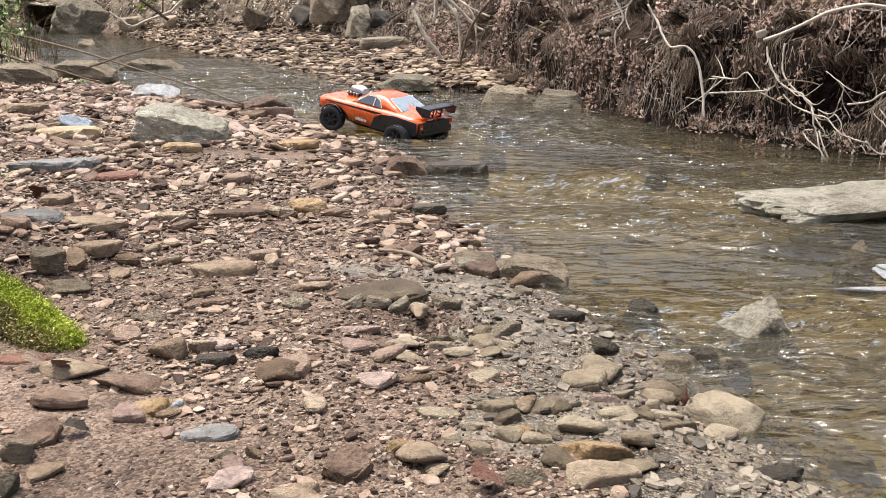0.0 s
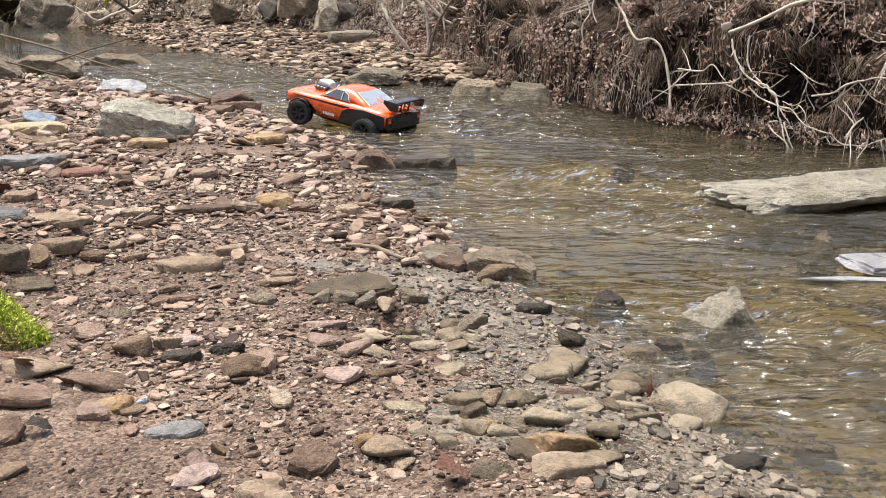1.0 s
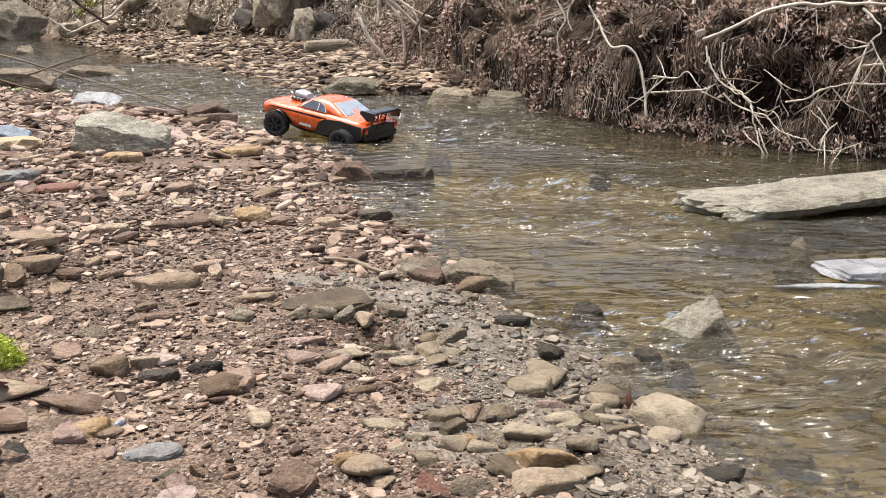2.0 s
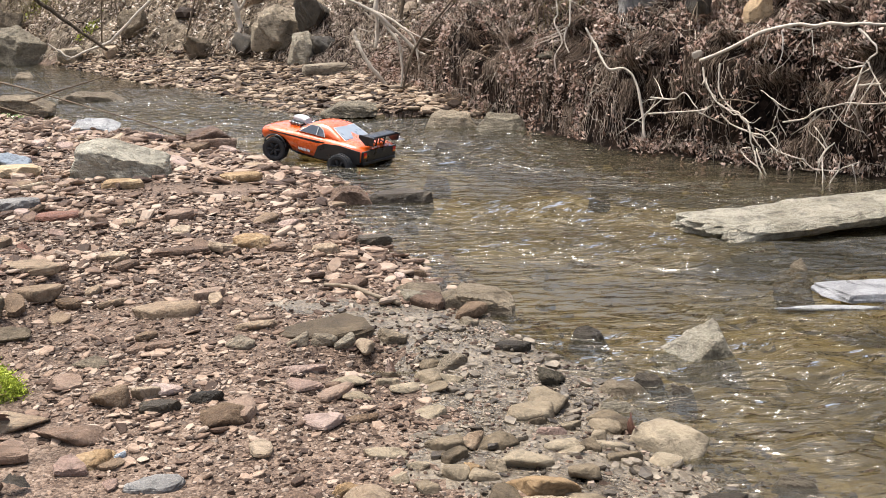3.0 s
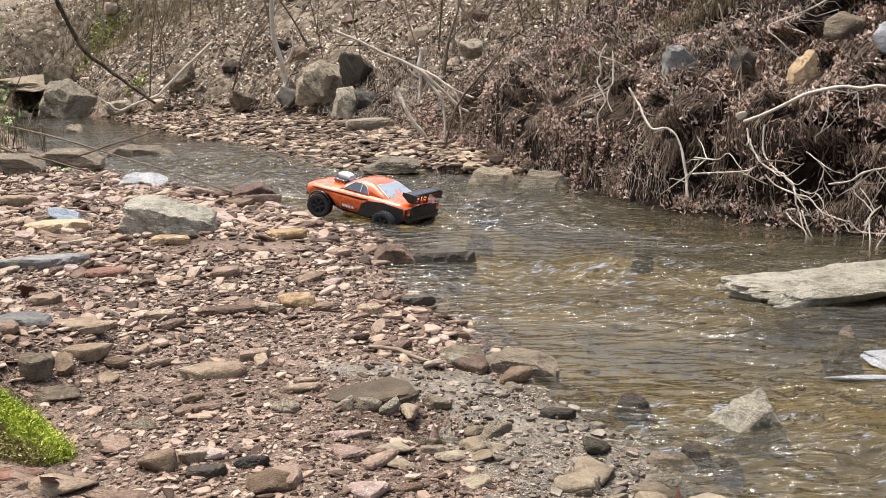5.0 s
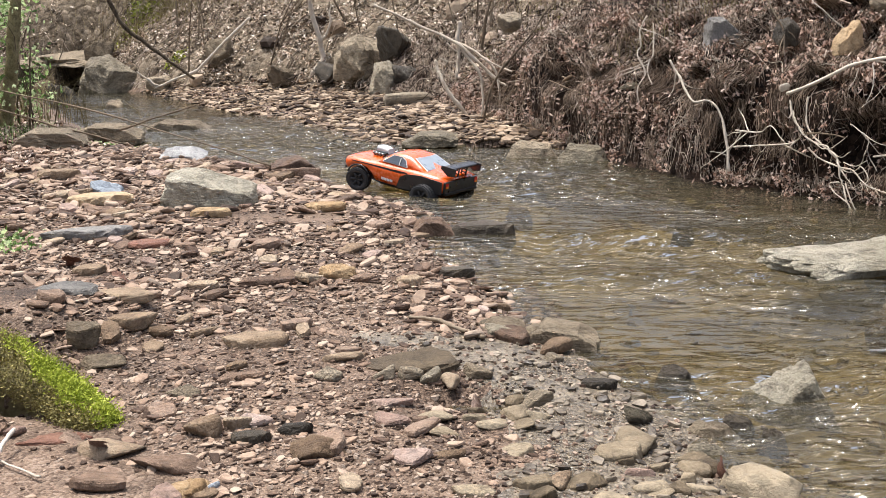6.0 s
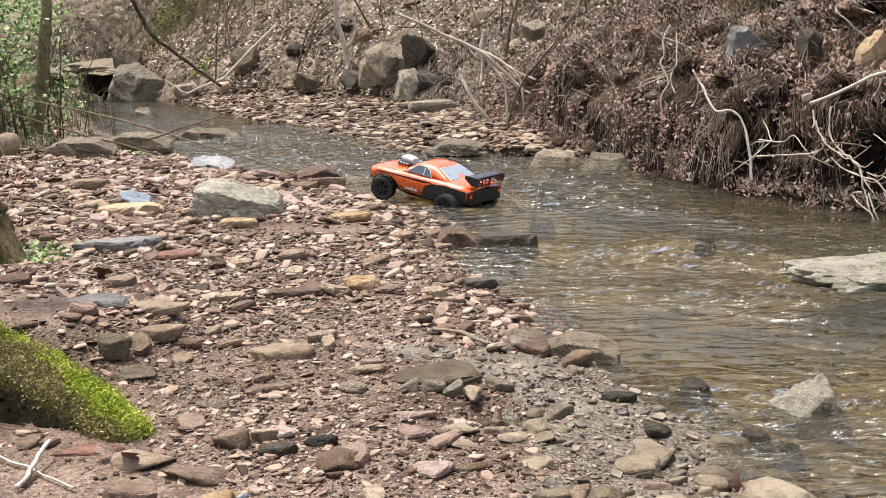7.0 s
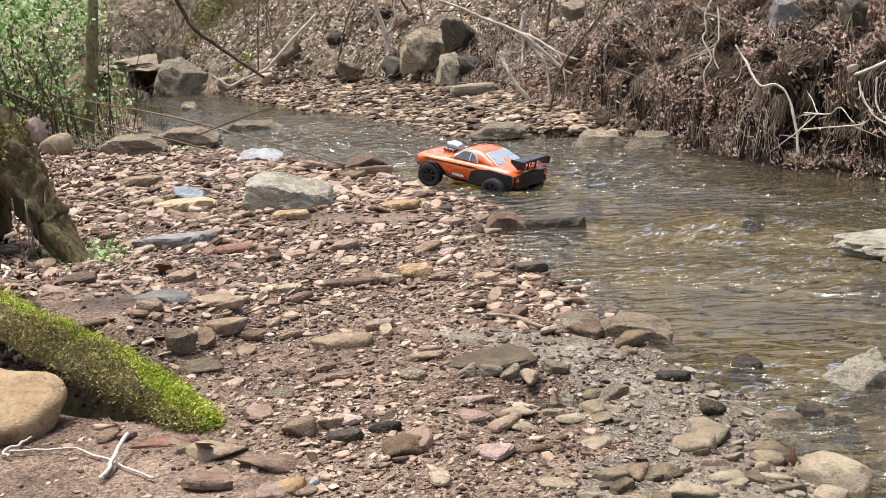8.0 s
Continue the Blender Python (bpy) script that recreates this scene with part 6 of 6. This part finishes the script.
patch("dry_grass", -3.0, 15.4, 3.2, 1.2, 4200, .4, "drygrass", "dry straw-coloured grass on the far slope", "grass", 140, True)
patch("dry_grass", 2.0, 6.6, 1.0, .4, 700, .25, "drygrass", "dry straw-coloured grass along the bank top", "grass", 141, True)


# ---------------------------------------------------------------- radio-controlled car standing in the shallows
def solid(sections):
    """A closed skin through mirrored cross-sections: (x, [(half width, height) from bottom to the middle of the top])."""
    rings = []
    for x, prof in sections:
        left = [(x, y, z) for y, z in prof]
        right = [(x, -y, z) for y, z in prof[::-1] if y > 1e-6]
        rings.append(left + right)
    m = len(rings[0])
    v = [p for r in rings for p in r]
    f = []
    for i in range(len(rings) - 1):
        for j in range(m):
            a, b = i * m + j, i * m + (j + 1) % m
            f += [(a, b, b + m), (a, b + m, a + m)]
    for j in range(1, m - 1):
        f += [(0, j, j + 1), ((len(rings) - 1) * m, (len(rings) - 1) * m + j + 1, (len(rings) - 1) * m + j)]
    return np.array(v), np.array(f)


def panel(points, thick=0.003):
    """A thin plate over a polygon, with an edge all round."""
    p = np.array(points, float)
    n = np.cross(p[1] - p[0], p[2] - p[0])
    n = n / np.linalg.norm(n) * thick
    k = len(p)
    v = np.vstack([p, p + n])
    f = [(0, j + 1, j) for j in range(1, k - 1)] + [(k, k + j, k + j + 1) for j in range(1, k - 1)]
    for j in range(k):
        a, b = j, (j + 1) % k
        f += [(a, b, b + k), (a, b + k, a + k)]
    return v, np.array(f)


def box(x0, x1, y0, y1, z0, z1):
    return (np.array([(x, y, z) for x in (x0, x1) for y in (y0, y1) for z in (z0, z1)]),
            np.array(quads([(0, 1, 3, 2), (4, 6, 7, 5), (0, 4, 5, 1), (2, 3, 7, 6), (0, 2, 6, 4), (1, 5, 7, 3)])))


def lathe(profile, sides=36):
    """A ring or disc turned about the y axis from (distance along y, radius) pairs."""
    a = np.linspace(0, 2 * np.pi, sides, endpoint=False)
    v = np.array([(r * math.cos(t), y, r * math.sin(t)) for y, r in profile for t in a])
    f = []
    for i in range(len(profile) - 1):
        for j in range(sides):
            p, q = i * sides + j, i * sides + (j + 1) % sides
            f += [(p, q, q + sides), (p, q + sides, p + sides)]
    return v, np.array(f)


def rounded(me, ob, width=0.004):
    b = ob.modifiers.new("bevel", "BEVEL")
    b.width, b.segments, b.limit_method, b.angle_limit = width, 2, "ANGLE", radians(35)


def hull(x, zb, w, zt, crown=.006, tuck=.88):
    h = zt - zb
    return (x, [(0.0, zb), (w * tuck, zb), (w * .99, zb + .30 * h), (w, zb + .62 * h), (w * .96, zb + .86 * h), (w * .84, zt), (w * .45, zt + crown), (0.0, zt + crown * 1.2)])


def toy_car():
    car = new("toy_car")
    tagged(car, "orange radio-controlled muscle car with black rear, standing in shallows", "toy car")
    car.matrix_world = pose(-.345, 5.40, -.036, 0, 0, 146) @ pose(0, 0, 0, 0, -9, 0) @ Matrix.Diagonal((1.1, 1.1, 1.05, 1))
    # forward is +x, left is +y
    sections = [hull(-.292, .100, .118, .150), hull(-.284, .094, .128, .160), hull(-.24, .094, .134, .166, .008), hull(-.19, .094, .137, .168, .008), hull(-.13, .080, .136, .167), hull(-.06, .072, .134, .166), hull(.03, .070, .133, .164),
                hull(.10, .073, .132, .161, .010), hull(.125, .098, .132, .160, .010), hull(.15, .116, .132, .159, .010), hull(.195, .123, .131, .158, .010), hull(.235, .112, .129, .156, .010), hull(.255, .094, .127, .154, .008), hull(.278, .092, .122, .151, .006), hull(.288, .098, .114, .146, .004)]
    me = tri_mesh("body", *solid(sections), M["orange"])
    body = part("body", me, car, "glossy orange painted shell")
    # cabin
    def cab(x, w0, w1, z0, z1):
        return (x, [(0.0, z0), (w0, z0), (w0 * .5 + w1 * .5 + .003, z0 * .5 + z1 * .5), (w1, z1 - .004), (w1 * .86, z1), (w1 * .4, z1 + .004), (0.0, z1 + .005)])
    part("cabin", tri_mesh("cabin", *solid([cab(-.178, .112, .108, .160, .168), cab(-.12, .113, .098, .160, .196), cab(-.075, .113, .088, .160, .217), cab(-.03, .113, .085, .160, .222), cab(.02, .112, .085, .160, .219), cab(.045, .112, .090, .160, .205), cab(.095, .110, .106, .160, .168)]), M["orange"]), car)
    # windows on their pale trims
    def plates(name, pts, out, grow, tone, label, cx, cz):
        p = np.array(pts, float)
        c = p.mean(0)
        part("trim", tri_mesh("trim", *panel(c + (p - c) * grow, .0022), M["white"], False), car, "thin white window outline")
        part(name, tri_mesh(name, *panel(p, .0042), M[tone], False), car, label)
    plates("rear_window", [(-.168, .088, .1725), (-.090, .072, .2115), (-.090, -.072, .2115), (-.168, -.088, .1725)][::-1], 0, 1.09, "backglass", "silvery rear window", 0, 0)
    plates("windshield", [(.088, -.086, .175), (.052, -.074, .203), (.052, .074, .203), (.088, .086, .175)][::-1], 0, 1.07, "window", "smoked windshield", 0, 0)
    for s in (1, -1):
        q = [(-.070, .1125, .171), (-.052, .1000, .198), (-.028, .0950, .209), (.018, .0950, .208), (.066, .1115, .172)]
        q = [(x, s * y, z) for x, y, z in q]
        plates("side_window", q if s > 0 else q[::-1], 0, 1.08, "window", "smoked side window", 0, 0)
        d = [(-.030, .1130, .172), (-.030, .0990, .207), (-.026, .0990, .207), (-.026, .1130, .172)]
        d = [(x, s * (y + .0045), z) for x, y, z in d]
        part("trim", tri_mesh("trim", *panel(d if s > 0 else d[::-1], .0015), M["white"], False), car)
        # black rear quarter, black waist stripe, arch edges
        g = [(-.286, .1370, .152), (-.286, .1340, .092), (-.19, .1365, .088), (-.10, .1350, .074), (-.035, .1345, .071), (-.055, .1362, .128), (-.09, .1372, .148), (-.17, .1382, .158)]
        g = [(x, s * y, z) for x, y, z in g]
        part("rear_quarter", tri_mesh("rear_quarter", *panel(g[::-1] if s > 0 else g, .003), M["black"], False), car, "matt black rear quarter panel")
        st = [(-.09, .1372, .149), (-.05, .1365, .141), (.24, .1305, .140), (.24, .1305, .1435), (-.05, .1365, .146), (-.09, .1375, .153)]
        st = [(x, s * y, z) for x, y, z in st]
        part("stripe", tri_mesh("stripe", *panel(st if s < 0 else st[::-1], .0018), M["black"], False), car, "thin black waist stripe")
        for n, (x0, w) in enumerate(((-.012, .016), (.008, .014), (.025, .016), (.044, .010))):
            bar = [(x0, .1355, .088), (x0 + w, .1353, .091), (x0 + w, .1355, .102), (x0, .1358, .099)]
            bar = [(x, s * y, z) for x, y, z in bar]
            part("decal_bar", tri_mesh("decal_bar", *panel(bar if s < 0 else bar[::-1], .0014), M["white"], False), car, "white side decal bar")
        a = np.linspace(0.25, np.pi - .25, 14)
        arch = np.stack([.192 + .066 * np.cos(a), np.full(14, s * .131), .066 + .062 * np.sin(a)], -1)
        part("arch_edge", tri_mesh("arch_edge", *tubes(arch[None], np.full((1, 14), .004), 6), M["black"]), car, "black front wheel arch edge")
        part("headlight", tri_mesh("headlight", *box(.284, .292, s * .10 - .013, s * .10 + .013, .118, .140), M["window"], False), car, "dark headlight")
        tl = part("tail_light", tri_mesh("tail_light", *box(-.2985, -.289, s * .112 - .010, s * .112 + .010, .122, .146), M["redlens"], False), car, "red tail light")
        part("indicator", tri_mesh("indicator", *box(-.3000, -.290, s * .112 - .008, s * .112 + .008, .1225, .131), M["amber"], False), tl, "amber lens")
    rp = part("rear_panel", tri_mesh("rear_panel", *box(-.297, -.286, -.126, .126, .098, .152), M["black"], False), car, "glossy black tail panel")
    rounded(None, rp, .004)
    rb = part("rear_bumper", tri_mesh("rear_bumper", *box(-.304, -.28, -.122, .122, .088, .102), M["black"], False), car, "black rear bumper lip")
    rounded(None, rb, .005)
    fb = part("front_bumper", tri_mesh("front_bumper", *box(.278, .300, -.105, .105, .088, .104), M["black"], False), car, "black front bumper")
    rounded(None, fb, .006)
    gr = part("grille", tri_mesh("grille", *box(.285, .2925, -.082, .082, .112, .140), M["black"], False), car, "black grille")
    # wing
    blade = [(-.318, .0), (-.300, .0045), (-.275, .0065), (-.252, .004), (-.275, .001), (-.300, -.001)]
    bv, bf = [], []
    for k, y in enumerate(np.linspace(-.098, .098, 9)):
        for x, z in blade:
            bv.append((x, y, .212 + z))
    for k in range(8):
        for j in range(6):
            p, q = k * 6 + j, k * 6 + (j + 1) % 6
            bf += [(p, q, q + 6), (p, q + 6, p + 6)]
    wing = part("spoiler", tri_mesh("spoiler", bv, bf, M["black"]), car, "black rear spoiler blade")
    for s in (1, -1):
        e = [(-.328, s * .099, .218), (-.322, s * .099, .182), (-.285, s * .099, .176), (-.245, s * .099, .205), (-.248, s * .099, .220)]
        part("end_plate", tri_mesh("end_plate", *panel(e, .004), M["black"], False), wing)
        strut = []
        for x0, x1 in ((-.292, -.300), (-.268, -.276)):
            strut.append(tubes(np.array([[(x0, s * .030, .166), (x1, s * .030, .213)]]), np.full((1, 2), .0038), 6))
        for z in (.178, .194):
            strut.append(tubes(np.array([[(-.295, s * .030, z), (-.272, s * .030, z + .004)]]), np.full((1, 2), .003), 6))
        part("strut", tri_mesh("strut", *joined(strut), M["black"]), wing, "black truss strut")
    # blower on the bonnet
    bl = part("engine_block", tri_mesh("engine_block", *box(.115, .190, -.036, .036, .166, .186), M["black"], False), car, "dark engine block")
    rounded(None, bl, .004)
    for k in range(4):
        for s in (1, -1):
            part("exhaust_stub", tri_mesh("exhaust_stub", *tubes(np.array([[(.125 + .018 * k, s * .034, .176), (.122 + .018 * k, s * .052, .182), (.118 + .018 * k, s * .058, .188)]]), np.full((1, 3), .005), 8), M["chrome"]), bl, "grey metal exhaust stub")
    sc = part("air_scoop", tri_mesh("air_scoop", *solid([(.112, [(0, .186), (.020, .186), (.022, .198), (.018, .204), (0, .205)]), (.135, [(0, .186), (.026, .186), (.029, .202), (.024, .212), (0, .213)]), (.165, [(0, .186), (.026, .186), (.030, .204), (.025, .214), (0, .215)]), (.176, [(0, .188), (.024, .188), (.028, .203), (.023, .211), (0, .212)])]), M["white"]), car, "white air scoop")
    rounded(None, sc, .003)
    part("scoop_mouth", tri_mesh("scoop_mouth", *box(.1735, .1775, -.022, .022, .192, .208), M["black"], False), sc, "dark scoop opening")
    # chassis
    part("chassis", tri_mesh("chassis", *solid([(-.25, [(0, .052), (.04, .052), (.045, .062), (.04, .074), (0, .074)]), (-.1, [(0, .046), (.075, .046), (.08, .056), (.07, .072), (0, .072)]), (.1, [(0, .046), (.075, .046), (.08, .056), (.07, .072), (0, .072)]), (.25, [(0, .056), (.035, .056), (.04, .066), (.035, .09), (0, .09)])]), M["black"], False), car, "black plastic chassis tub")
    wheel_r, wheel_w = .062, .052
    for x, y, r, w, steer in ((.192, .126, .058, .044, 14), (.192, -.126, .058, .044, 14), (-.198, .140, .063, .062, 0), (-.198, -.140, .063, .062, 0)):
        s = 1 if y > 0 else -1
        part("axle", tri_mesh("axle", *tubes(np.array([[(x, 0, r + .006), (x, y * .55, r + .004), (x, y, r)]]), np.full((1, 3), .008), 8), M["black"]), car)
        part("shock", tri_mesh("shock", *tubes(np.array([[(x - .022, y * .72, r - .008), (x - .018, y * .60, .085), (x - .012, y * .45, .118)]]), np.array([[.006, .010, .010]]), 10), M["chrome"]), car, "grey shock absorber")
        prof = [(-w / 2 * .82, r * .58), (-w / 2, r * .70), (-w / 2 * 1.02, r * .86), (-w / 2 * .86, r * .955), (-w / 2 * .4, r * .975), (0, r * .98), (w / 2 * .4, r * .975), (w / 2 * .86, r * .955), (w / 2 * 1.02, r * .86), (w / 2, r * .70), (w / 2 * .82, r * .58)]
        pieces = [lathe(prof, 40)]
        for k in range(26):
            for row, (ya, yb) in enumerate(((-.98, -.58), (-.50, -.06), (.06, .50), (.58, .98))):
                t = 2 * math.pi * (k + .5 * (row % 2)) / 26
                bx, fx = box(-.0048, .0048, ya * w / 2, yb * w / 2, r * .94, r * (1.0 if row in (1, 2) else .975))
                c, sn = math.cos(t), math.sin(t)
                pieces.append((np.stack([bx[:, 0] * c + bx[:, 2] * sn, bx[:, 1], bx[:, 2] * c - bx[:, 0] * sn], -1), fx))
        wheel = part("wheel", tri_mesh("wheel", *joined([lathe([(s * w * .30, .001), (s * w * .30, r * .16), (s * w * .22, r * .2), (s * w * .16, r * .5), (s * w * .40, r * .56), (s * w * .44, r * .60)], 30), lathe([(-s * w * .3, .001), (-s * w * .3, r * .58)], 20)]), M["rubber"]), car, "black wheel")
        wheel.matrix_local = pose(x, y, r, 0, 0, steer)
        part("tyre", tri_mesh("tyre", *joined(pieces), M["rubber"], False), wheel, "chunky black off-road tyre")
        spokes = []
        for k in range(6):
            t = 2 * math.pi * k / 6
            spokes.append(tubes(np.array([[(r * .12 * math.cos(t), s * w * .30, r * .12 * math.sin(t)), (r * .57 * math.cos(t), s * w * .38, r * .57 * math.sin(t))]]), np.array([[.007, .005]]), 6))
        part("rim", tri_mesh("rim", *joined(spokes + [lathe([(s * w * .40, .001), (s * w * .40, .006), (s * w * .33, .009)], 12)]), M["rubber"]), wheel, "black six-spoke rim")


toy_car()
